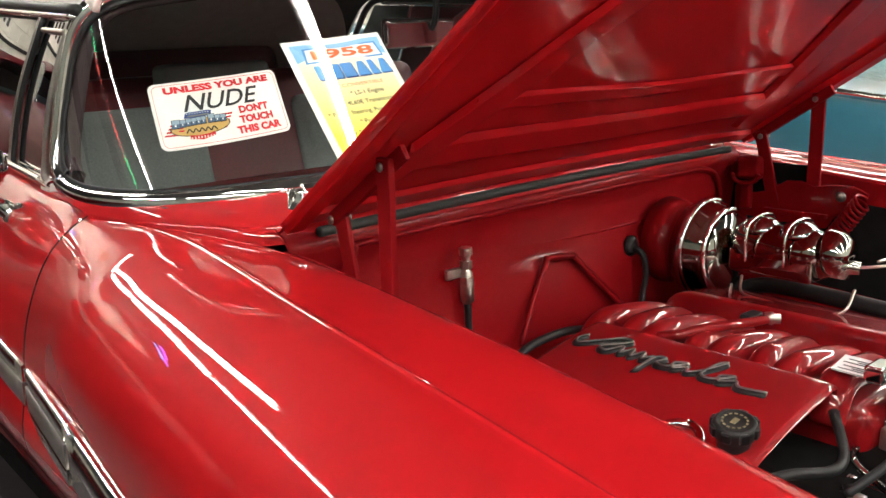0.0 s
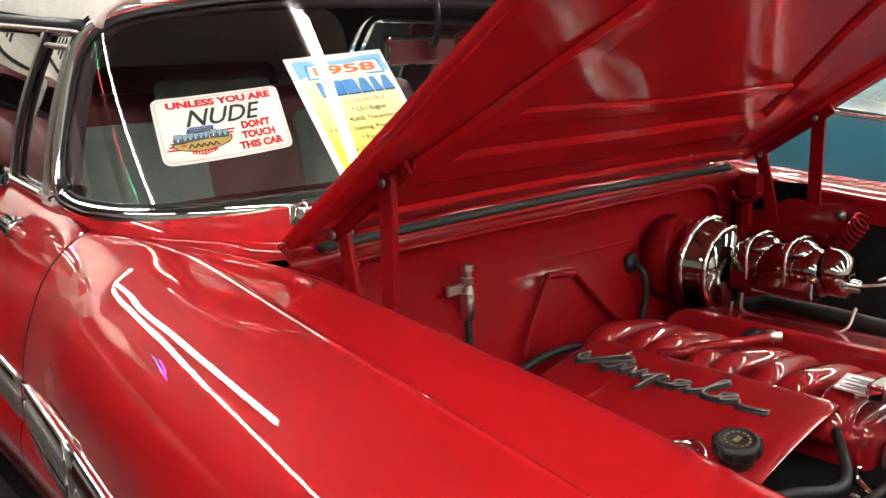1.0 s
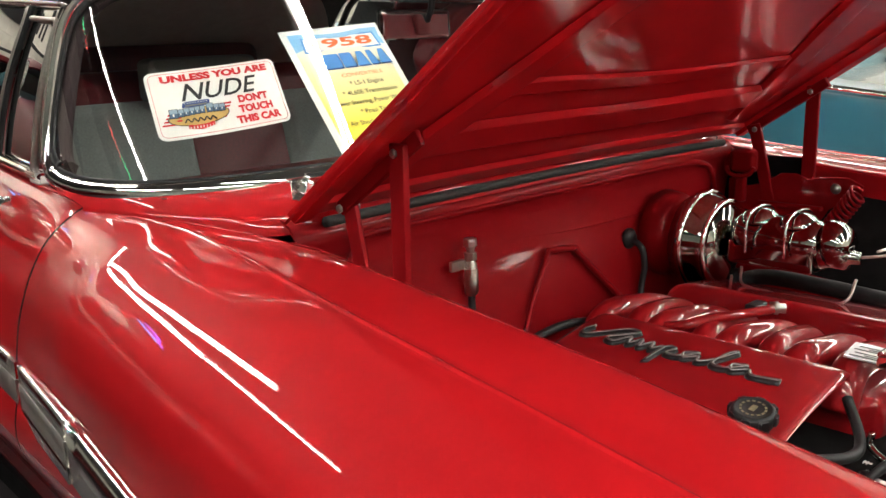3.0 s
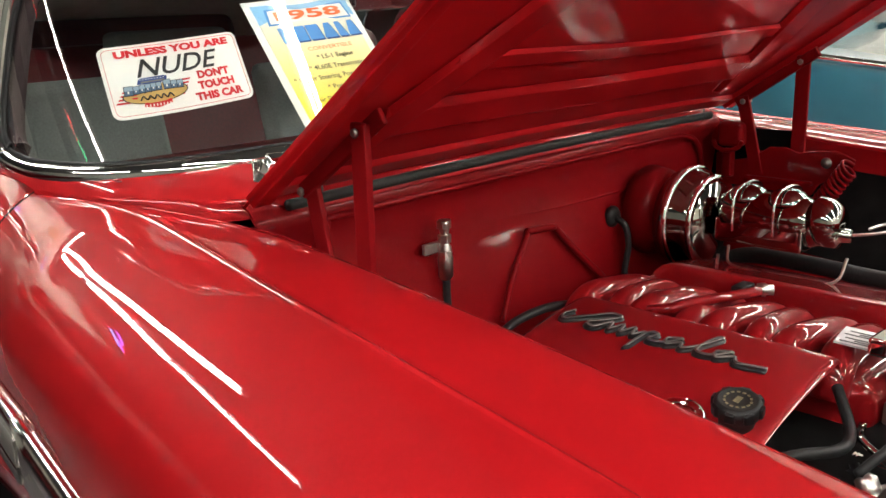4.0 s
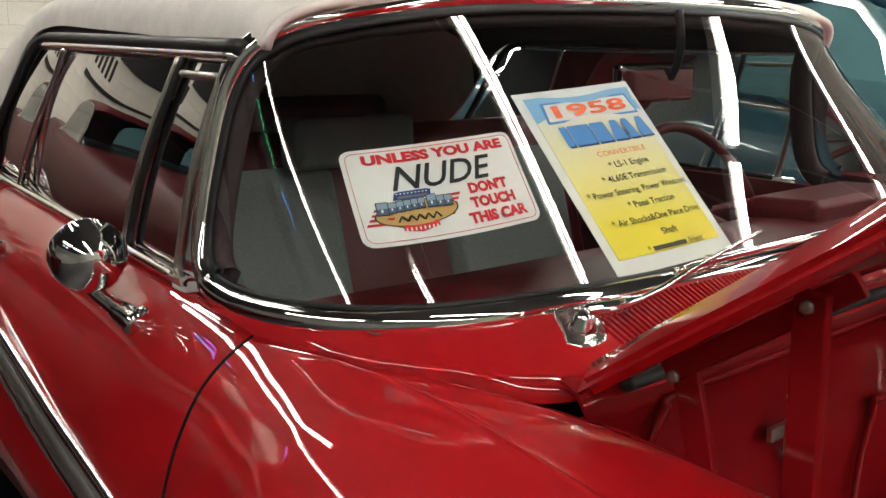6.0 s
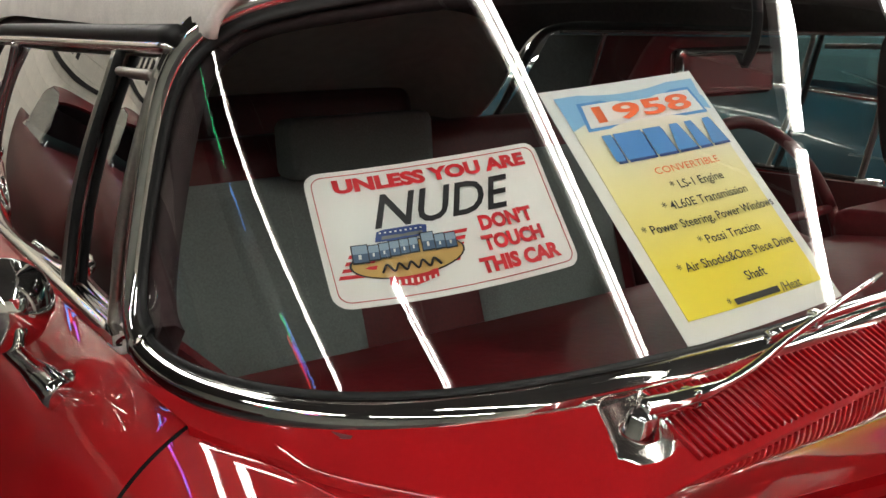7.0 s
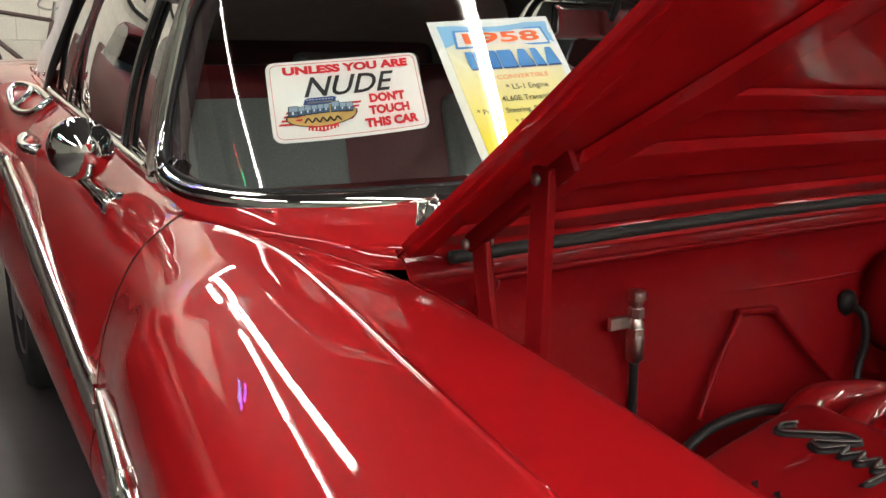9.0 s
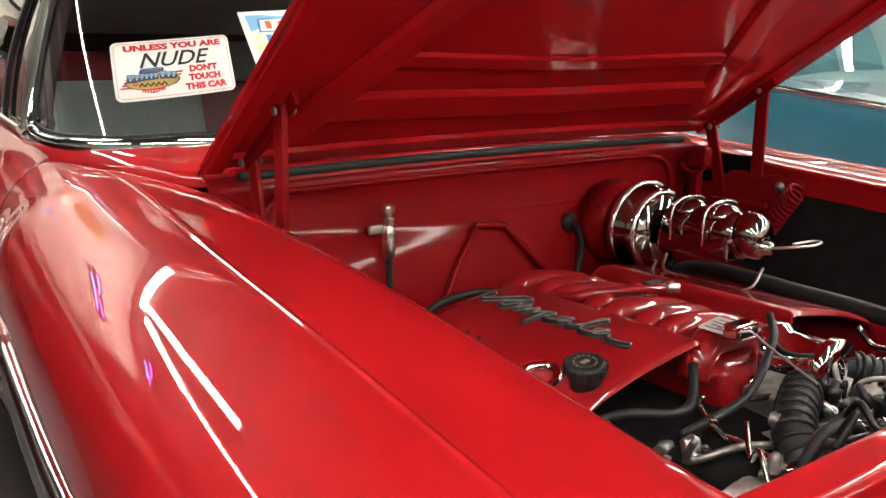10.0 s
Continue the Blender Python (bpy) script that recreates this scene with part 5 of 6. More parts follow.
part("mirror_foot", lathe("mirror_foot", [(0.002, -0.012), (0.023, -0.010), (0.024, -0.002), (0.019, 0.004), (0.002, 0.008)], pose(-0.268, 0.652, 0.994, 0, -38, 0), 20), CHROME, mir_t)
for mir in (False, True):
    me = tube("door_handle", [(-0.300, 1.26, 1.022), (-0.322, 1.29, 1.026), (-0.326, 1.36, 1.030), (-0.312, 1.42, 1.034)], 0.013, 10, 6, taper=([0, 0.3, 0.7, 1], [1.1, 0.9, 0.9, 1.4]))
    h = part("door_handle", mirrored(me, "door_handle") if mir else me, CHROME, car, "chrome door handle")

# ---- wiper and cowl grille
def wiper(mirror):
    def put(name, me, mat, parent, label=""):
        return part(name, mirrored(me, name) if mirror else me, mat, parent, label)
    w = put("wiper", lathe("wiper", [(0.002, 0.0), (0.016, 0.0), (0.016, 0.006), (0.013, 0.010), (0.012, 0.019), (0.008, 0.023), (0.002, 0.024)], pose(0.018, 0.076, 1.034, 14, 0, 0), 24), CHROME, car, "chrome wiper pivot and arm")
    edge = spline([(-0.016, 0.066), (0.004, 0.098), (0.024, 0.128), (0.050, 0.126), (0.076, 0.120), (0.064, 0.090), (0.046, 0.062), (0.022, 0.046), (-0.004, 0.050), (-0.016, 0.066)], 5)[:-1]
    mid_ = edge.mean(0)
    esc = []
    for f, up in ((0.04, 0.0150), (0.35, 0.0135), (0.55, 0.0100), (0.65, 0.0075), (0.85, 0.0062), (0.95, 0.005), (0.99, 0.002), (1.0, -0.006)):
        esc.append([(*(mid_ + (p - mid_) * f), cowl_z(*(mid_ + (p - mid_) * f)) + up - 0.001) for p in edge])
    put("escutcheon", grid("escutcheon", np.array(esc), closed_v=True, flip=True), TRIM, w)
    put("wiper_arm", tube("wiper_arm", [(0.018, 0.074, 1.054), (0.045, 0.066, 1.056), (0.08, 0.060, 1.058), (0.125, 0.060, 1.063), (0.22, 0.068, 1.080), (0.36, 0.078, 1.100)], 0.0062, 10, 6, taper=([0, 0.12, 0.35, 0.5, 1], [1.7, 1.5, 1.25, 0.7, 0.4])), CHROME, w)
    put("arm_clip", box("arm_clip", (0.058, 0.055, 1.049), (0.067, 0.072, 1.064), 0.003), CHROME, w)
    put("wiper_blade", tube("wiper_blade", [(0.20, 0.090, 1.070), (0.30, 0.081, 1.076), (0.44, 0.072, 1.079), (0.54, 0.068, 1.080)], 0.0055, 8, 6), CHROME, w)
    put("blade_clip", box("blade_clip", (0.255, 0.078, 1.068), (0.267, 0.090, 1.083), 0.003), CHROME, w)
    put("wiper_rubber", tube("wiper_rubber", [(0.20, 0.095, 1.065), (0.30, 0.086, 1.070), (0.44, 0.077, 1.073), (0.54, 0.073, 1.074)], 0.004, 6, 6), RUBBER, w)


wiper(False)
wiper(True)
def grille_at(x, f):
    """The louvred strip of the cowl: across, and 0 to 1 from its front to its rear edge."""
    return np.array((x, *cowl_at(x, 0.24 + 0.68 * f)))


slat = box("grille_slat", (-0.0021, -0.035, -0.004), (0.0021, 0.035, 0.0030), 0.0018, seg=2)
for k in range(128):
    x = 0.0435 + k * 0.00825
    lo_, hi_ = grille_at(x - 0.009, 0), grille_at(x + 0.009, 1)
    if x > CX:
        lo_, hi_ = grille_at(x + 0.009, 0), grille_at(x - 0.009, 1)
    d = hi_ - lo_
    ob = part("grille_slat", slat, RED, car)
    ob.location = (lo_ + hi_) / 2 + np.array((0, 0, 0.0050))
    ob.rotation_euler = (math.atan2(d[2], math.hypot(d[0], d[1])), 0, math.atan2(-d[0], d[1]))
    ob.scale = (1, np.linalg.norm(d) / 0.070, 1)
# near-black sheet just above the closed cowl, painted shade between the slats
slat_shade = [[grille_at(x + (0.018 * (f - 0.5) if x < CX else -0.018 * (f - 0.5)), f) + np.array((0, 0, 0.0030)) for x in np.linspace(0.0435, 1.0865, 60)] for f in (0.03, 0.25, 0.5, 0.75, 0.97)]
part("cowl_grille_shade", grid("cowl_grille_shade", slat_shade), SHADE, car)

# ---- wheels
for ya, r in AXLES:
    for mir in (False, True):
        m = pose(-0.20, ya, 0.33 + 0.055 * ya, 0, -90, 0)
        me = lathe("wheel", [(0.20, -0.09), (0.30, -0.10), (0.335, -0.07), (0.335, 0.07), (0.30, 0.10), (0.20, 0.09)], m, 40)
        w = part("wheel", mirrored(me, "wheel") if mir else me, TYRE, car, "black tyre on a steel wheel")
        me = lathe("wheel_rim", [(0.002, 0.10), (0.06, 0.105), (0.10, 0.085), (0.18, 0.085), (0.20, 0.095), (0.205, 0.07), (0.002, 0.06)], m, 32)
        part("wheel_rim", mirrored(me, "wheel_rim") if mir else me, CHROME, w, "chrome wheel rim")

# ---- cabin
dash = []
for v, (dy, z) in enumerate(((0.02, 1.022), (0.10, 1.032), (0.22, 1.036), (0.30, 1.03), (0.335, 1.005), (0.34, 0.93), (0.30, 0.80), (0.28, 0.70))):
    dash.append([(x, max(wind_y(x, 1.03) + 0.012, 0.06) * (1 if v < 1 else 0) + (0 if v < 1 else 0.10 + dy + 0.02 * ((x - CX) / 0.6) ** 2), z) for x in np.linspace(-0.15, 1.28, 33)])
part("dashboard", grid("dashboard", dash), MAROON, car, "dark red dashboard", solid=0.004)
part("instrument_hood", box("instrument_hood", (0.84, 0.26, 1.015), (1.20, 0.42, 1.072), 0.026, seg=4), MAROON, car, "dark red instrument hood")
part("dash_strip", tube("dash_strip", [(x, 0.445 + 0.02 * ((x - CX) / 0.6) ** 2, 0.985) for x in np.linspace(-0.10, 1.23, 14)], 0.007, 8, 0), CHROME, car, "thin chrome dashboard strip")
part("cabin_floor", box("cabin_floor", (-0.24, 0.02, 0.36), (1.37, 2.2, 0.40)), CARPET, car)
for mir in (False, True):
    P = np.array([[(-0.165 - 0.10 * max(0, 0.95 - z), y, min(z, 1.01 + 0.06 * y)) for z in np.linspace(0.42, 1.06, 8)] for y in np.linspace(0.42, 2.0, 8)])
    part("door_card", grid("door_card", mirror_rows(P) if mir else P), MAROON, car, "maroon vinyl door lining", solid=0.01)


def bench(y, label, tall=0.53):
    b = part("seat", box("seat", (-0.10, y - 0.52, 0.58), (1.23, y + 0.05, 0.74), 0.06, seg=4), MAROON, car, label)
    rake = pose(0, y, 0.70, -14, 0, 0)
    part("backrest", box("backrest", (-0.10, -0.02, 0.0), (1.23, 0.14, tall), 0.06, rake, seg=4), MAROON, b)
    for x0, x1 in ((-0.03, 0.42), (0.71, 1.16)):
        part("back_insert", box("back_insert", (x0, -0.045, 0.02), (x1, 0.03, tall - 0.09), 0.05, rake, seg=4), SEATGREY, b, "grey fabric seat back insert")
        part("cushion_insert", box("cushion_insert", (x0, y - 0.535, 0.62), (x1, y - 0.05, 0.765), 0.05, seg=4), SEATGREY, b, "grey fabric cushion insert")
    return b


front_seat = bench(1.15, "maroon bench seat with grey fabric inserts")
part("headrest", box("headrest", (0.290, 1.165, 1.120), (0.620, 1.255, 1.238), 0.028, seg=4), SEATGREY, front_seat, "grey fabric centre headrest")
bench(2.02, "maroon rear bench seat with grey inserts", 0.60)
wheel_c = Vector((1.03, 0.65, 1.002))
sw_m = Matrix.Translation(wheel_c) @ pose(0, 0, 0, 66, 0, 0)
ring = [tuple(sw_m @ Vector((0.205 * math.cos(a), 0.205 * math.sin(a), 0))) for a in np.linspace(0, 2 * math.pi, 41)]
steer = part("steering_wheel", tube("steering_wheel", ring, 0.0125, 10, 0), MAROON, car, "thin-rimmed maroon steering wheel")
part("spoke", tube("spoke", [tuple(sw_m @ Vector((-0.20, 0, 0))), tuple(sw_m @ Vector((0, 0, -0.03))), tuple(sw_m @ Vector((0.20, 0, 0)))], 0.010, 8, 5), MAROON, steer)
part("hub", lathe("hub", [(0.002, 0.01), (0.04, 0.006), (0.05, -0.01), (0.04, -0.04), (0.02, -0.05), (0.002, -0.05)], sw_m, 20), CHROME, steer)
part("steering_column", tube("steering_column", [tuple(sw_m @ Vector((0, 0, -0.03))), (0.96, 0.35, 0.90), (0.92, 0.20, 0.82)], 0.026, 12, 4), MAROON, car)
rv = part("rear_view_mirror", box("rear_view_mirror", (0.448, 0.388, 1.262), (0.646, 0.412, 1.326), 0.013, seg=4), CHROME, car, "chrome-backed rear-view mirror")
part("mirror_face", box("mirror_face", (0.456, 0.411, 1.269), (0.638, 0.415, 1.319), 0.004), CHROME, rv)
part("mirror_stem", tube("mirror_stem", [(0.575, 0.390, 1.300), (0.575, 0.376, 1.325), (0.572, 0.368, 1.36), (0.568, 0.370, 1.41)], 0.007, 8, 4), BLACK, rv, "dark mirror stem")


# ---------------------------------------------------------------- cards behind the windscreen
def card_map(corners):
    """Maps (u, v) on a card, both 0 to 1 from the lower corner, onto the curve just behind the glass."""
    tl, tr, br, bl = [np.array(c) for c in corners]

    def at(u, v, lift=0.0):
        p = (bl * (1 - u) + br * u) * (1 - v) + (tl * (1 - u) + tr * u) * v
        y = wind_y(p[0], p[2]) + 0.009
        return np.array((p[0], y - lift * 0.8, p[2] + lift * 0.6))
    return at


def card_sheet(name, at, w, h, corner, mat, parent=None, nx=28, ny=18, lift=0.0, area=(0, 0, 1, 1), label=""):
    """A bent sheet with rounded corners."""
    u0, v0, u1, v1 = area
    rows = []
    W, H = w * (u1 - u0), h * (v1 - v0)
    for j in range(ny + 1):
        # closer rows near the rounded ends
        b = (1 - math.cos(math.pi * j / ny)) / 2 * H
        edge = min(b, H - b)
        inset = corner - math.sqrt(max(0, corner ** 2 - (corner - edge) ** 2)) if corner and edge < corner else 0
        row = []
        for i in range(nx + 1):
            a = inset + (W - 2 * inset) * i / nx
            row.append(at(u0 + a / w, v0 + b / h, lift))
        rows.append(row)
    return part(name, grid(name, rows), mat, parent, label, solid=0.0006, offset=-1)


def written(name, text, at, w, h, u, v, size, mat, parent, bold=0.0, slant=0.0, width=None, lift=0.0012, align="LEFT", label=""):
    """Flat lettering in the built-in font, laid on a card. u, v: lower left (or middle) in shares of the card; size: metres of capital height."""
    cu = bpy.data.curves.new(name, "FONT")
    cu.body, cu.size, cu.offset, cu.shear, cu.align_x = text, 1.0, bold, slant, "LEFT"
    cu.resolution_u = 3
    ob = bpy.data.objects.new(name, cu)
    scene.collection.objects.link(ob)
    bpy.context.view_layer.update()
    me = bpy.data.meshes.new_from_object(ob.evaluated_get(bpy.context.evaluated_depsgraph_get()))
    bpy.data.objects.remove(ob)
    xs = [p.co.x for p in me.vertices]
    x0, x1 = min(xs), max(xs)
    k = size / 0.69
    kx = k if width is None else width / (x1 - x0)
    shift = -(x1 - x0) * kx / 2 if align == "CENTER" else 0
    bm = bmesh.new()
    bm.from_mesh(me)
    bmesh.ops.subdivide_edges(bm, edges=[e for e in bm.edges if e.calc_length() > 0.35], cuts=2)
    for p in bm.verts:
        p.co = Vector(at(u + (shift + (p.co.x - x0) * kx) / w, v + p.co.y * k / h, lift))
    bm.to_mesh(me)
    bm.free()
    me.materials.clear()
    return part(name, me, mat, parent, label)


# white warning card
SGW, SGH = 0.2155, 0.128
sg = card_map([(-0.090, 0, 1.222), (0.112, 0, 1.240), (0.088, 0, 1.137), (-0.109, 0, 1.113)])
card = thing("warning_card", "white rounded warning card with red and black lettering behind the windscreen", "sign", m=CAR)
card_sheet("sheet", sg, SGW, SGH, 0.012, PAPER, card)


def outline(name, at, w, h, inset, corner, r, mat, parent, lift=0.001):
    pts = []
    for cx, cy, a0 in ((w - inset - corner, h - inset - corner, 0), (inset + corner, h - inset - corner, 90), (inset + corner, inset + corner, 180), (w - inset - corner, inset + corner, 270)):
        for a in range(0, 91, 15):
            pts.append((cx + corner * math.cos(radians(a0 + a)), cy + corner * math.sin(radians(a0 + a))))
    pts.append(pts[0])
    fine = []
    for a, b in zip(pts, pts[1:]):
        for k in range(6):
            fine.append((a[0] + (b[0] - a[0]) * k / 6, a[1] + (b[1] - a[1]) * k / 6))
    fine.append(pts[0])
    return part(name, tube(name, [at(x / w, y / h, lift) for x, y in fine], r, 5, 0), mat, parent)


outline("border_line", sg, SGW, SGH, 0.005, 0.009, 0.0004, INKRED, card, 0.0006)
written("lettering", "UNLESS YOU ARE", sg, SGW, SGH, 0.095, 0.830, 0.0118, INKRED, card, bold=0.055, width=0.178)
written("lettering", "NUDE", sg, SGW, SGH, 0.205, 0.535, 0.031, INKBLACK, card, bold=0.012, slant=0.36, width=0.130)
written("lettering", "DON'T", sg, SGW, SGH, 0.612, 0.400, 0.0125, INKRED, card, bold=0.055, width=0.053)
written("lettering", "TOUCH", sg, SGW, SGH, 0.596, 0.250, 0.0125, INKRED, card, bold=0.055, width=0.060)
written("lettering", "THIS CAR", sg, SGW, SGH, 0.556, 0.097, 0.0125, INKRED, card, bold=0.055, width=0.079)


def blob(name, at, outline_pts, mat, parent, lift, label=""):
    """A flat coloured shape on a card from its outline in card shares."""
    bm = bmesh.new()
    vs = [bm.verts.new(at(u, v, lift)) for u, v in outline_pts]
    c = bm.verts.new(at(*np.mean(outline_pts, 0), lift))
    for a, b in zip(vs, vs[1:] + vs[:1]):
        bm.faces.new((a, b, c))
    return part(name, bm, mat, parent, label)


def slanted(u0, v0, u1, v1, lean=0.0, rise=0.0):
    """Corners of a leaning block on a card."""
    return [(u0, v0), (u1, v0 + rise), (u1 + lean, v1 + rise), (u0 + lean, v1)]


for j in range(5):
    v = 0.200 + 0.047 * j
    blob("emblem_stripe", sg, slanted(0.036 + 0.016 * j, v, 0.17, v + 0.026, 0.008), INKRED, card, 0.0008)
    blob("emblem_stripe", sg, slanted(0.43, v + 0.020, 0.485 + 0.016 * j, v + 0.046, 0.008), INKRED, card, 0.0008)
ring = np.linspace(0, 2 * math.pi, 33)[:-1]
blob("emblem_rim", sg, [(0.300 + 0.220 * math.cos(a), 0.292 + 0.130 * math.sin(a) + 0.015 * math.cos(a)) for a in ring], INKBLACK, card, 0.0011, "dark rim of an emblem")
blob("emblem_oval", sg, [(0.300 + 0.212 * math.cos(a), 0.292 + 0.120 * math.sin(a) + 0.015 * math.cos(a)) for a in ring], OLDGOLD, card, 0.0014, "gold oval of an emblem")
blob("emblem_crest", sg, [(0.190, 0.435), (0.205, 0.505), (0.230, 0.518), (0.375, 0.520), (0.398, 0.508), (0.388, 0.440), (0.30, 0.425)], INKNAVY, card, 0.0014, "navy crest of an emblem")
for j in range(9):
    blob("emblem_stud", sg, slanted(0.212 + 0.0195 * j, 0.489, 0.220 + 0.0195 * j, 0.500), PAPER, card, 0.0017)
blob("emblem_strip", sg, slanted(0.215, 0.446, 0.372, 0.470, 0.004, 0.002), SILVERTXT, card, 0.0017)
for j, (u, w, tall) in enumerate(((0.098, 0.052, 0.118), (0.154, 0.036, 0.098), (0.194, 0.034, 0.098), (0.232, 0.034, 0.098), (0.270, 0.032, 0.098), (0.306, 0.032, 0.098), (0.356, 0.046, 0.118), (0.406, 0.038, 0.098), (0.448, 0.040, 0.098))):
    v = 0.300 + 0.03 * math.sin((u - 0.08) * 6.5)
    blob("emblem_edge", sg, slanted(u - 0.004, v - 0.010, u + w + 0.004, v + tall + 0.008, 0.006), INKBLACK, card, 0.0019)
    blob("emblem_block", sg, slanted(u, v, u + w, v + 0.5 * tall, 0.003), SLATE, card, 0.0023)
    blob("emblem_block", sg, slanted(u + 0.003, v + 0.5 * tall, u + w + 0.003, v + tall, 0.003), PALESLATE, card, 0.0023)
    blob("emblem_gap", sg, slanted(u + 0.36 * w, v + 0.02, u + 0.56 * w, v + 0.45 * tall, 0.002), PAPER, card, 0.0026)
part("emblem_script", tube("emblem_script", [sg(0.185 + 0.022 * k, 0.235 + (0.028 if k % 2 else -0.022), 0.0028) for k in range(11)], 0.0011, 6, 4), INKBLACK, card, "dark wavy stroke of an emblem")
blob("emblem_shield", sg, [(0.200, 0.125), (0.290, 0.098), (0.385, 0.135), (0.388, 0.190), (0.205, 0.180)], INKRED, card, 0.0016, "red shield of an emblem")
for j in range(8):
    blob("emblem_bar", sg, slanted(0.208 + 0.0225 * j, 0.118, 0.216 + 0.0225 * j, 0.150, 0.002), PAPER, card, 0.0019)

# tall poster
PSW, PSH = 0.2166, 0.2745
ps = card_map([(0.149, 0, 1.284), (0.366, 0, 1.298), (0.351, 0, 1.075), (0.137, 0, 1.066)])
poster = thing("poster", "laminated blue and yellow car description poster behind the windscreen", "poster", m=CAR)
card_sheet("sheet", ps, PSW, PSH, 0.0, PAPER, poster, nx=22, ny=26)
fade = bpy.data.materials.new("yellow_fade")
fade.use_nodes = True
nt = fade.node_tree
bs = nt.nodes["Principled BSDF"]
bs.inputs["Roughness"].default_value = 0.35
bs.inputs["Coat Weight"].default_value = 0.3
tcn = nt.nodes.new("ShaderNodeTexCoord")
sep = nt.nodes.new("ShaderNodeSeparateXYZ")
ramp = nt.nodes.new("ShaderNodeValToRGB")
mr = nt.nodes.new("ShaderNodeMapRange")
mr.inputs[1].default_value, mr.inputs[2].default_value = 1.07, 1.27
nt.links.new(tcn.outputs["Object"], sep.inputs[0])
nt.links.new(sep.outputs["Z"], mr.inputs[0])
nt.links.new(mr.outputs[0], ramp.inputs[0])
nt.links.new(ramp.outputs[0], bs.inputs["Base Color"])
ramp.color_ramp.elements[0].position, ramp.color_ramp.elements[0].color = 0.0, (0.80, 0.66, 0.03, 1)
ramp.color_ramp.elements[1].position, ramp.color_ramp.elements[1].color = 1.0, (0.78, 0.76, 0.70, 1)
e = ramp.color_ramp.elements.new(0.25)
e.color = (0.80, 0.66, 0.04, 1)
e = ramp.color_ramp.elements.new(0.60)
e.color = (0.78, 0.70, 0.34, 1)
card_sheet("print_panel", ps, PSW, PSH, 0.0, fade, poster, nx=22, ny=26, lift=0.0008, area=(0.065, 0.075, 0.935, 0.93))
blob("banner", ps, [(0.060, 0.870), (0.950, 0.870), (0.965, 0.962), (0.055, 0.962)], INKSKY, poster, 0.0016, "sky-blue banner")
blob("banner", ps, [(0.060, 0.815), (0.17, 0.845), (0.17, 0.880), (0.060, 0.880)], INKSKY, poster, 0.0016)
blob("banner", ps, [(0.87, 0.845), (0.965, 0.815), (0.965, 0.880), (0.87, 0.880)], INKSKY, poster, 0.0016)
blob("banner_edge", ps, [(0.135, 0.803), (0.925, 0.803), (0.900, 0.926), (0.155, 0.926)], INKBLUE, poster, 0.0020)
blob("banner_panel", ps, [(0.155, 0.815), (0.905, 0.815), (0.880, 0.914), (0.175, 0.914)], PAPER, poster, 0.0024)
written("lettering", "1958", ps, PSW, PSH, 0.53, 0.834, 0.0180, INKORANGE, poster, bold=0.028, width=0.136, lift=0.003, align="CENTER")
for shade, mat, lift in ((0.010, INKNAVY, 0.0018), (0.0, INKBLUE, 0.0024)):
    for u0, u1, t0, t1 in ((0.185, 0.238, 0, 0), (0.250, 0.420, 0, 0), (0.432, 0.560, 0, 0.012), (0.570, 0.705, 0.040, 0.040), (0.715, 0.805, 0, 0.040), (0.812, 0.935, 0.036, 0.036)):
        blob("title_block", ps, [(u0 + shade, 0.668 - shade), (u1 + shade, 0.668 - shade), (u1 - t1 + shade, 0.780 - shade), (u0 + t0 + shade, 0.780 - shade)], mat, poster, lift, "" if shade else "solid blue title block")
written("lettering", "CONVERTIBLE", ps, PSW, PSH, 0.57, 0.592, 0.0075, INKORANGE, poster, width=0.092, lift=0.002, align="CENTER")
for v, text, wd, u in ((0.524, "* LS-1 Engine", 0.075, 0.568), (0.452, "* 4L60E Transmission", 0.121, 0.558), (0.380, "* Power Steering, Power Windows", 0.184, 0.525), (0.306, "* Possi Traction", 0.087, 0.556), (0.228, "* Air Shocks&One Piece Drive", 0.163, 0.535), (0.150, "Shaft", 0.029, 0.553), (0.078, "/Heat", 0.030, 0.715), (0.078, "*", 0.005, 0.315)):
    written("lettering", text, ps, PSW, PSH, u, v, 0.0088, INKBLACK, poster, bold=0.008, width=wd, lift=0.002, align="CENTER")
blob("print_bar", ps, [(0.345, 0.082), (0.630, 0.082), (0.630, 0.104), (0.345, 0.104)], INKBLACK, poster, 0.002)


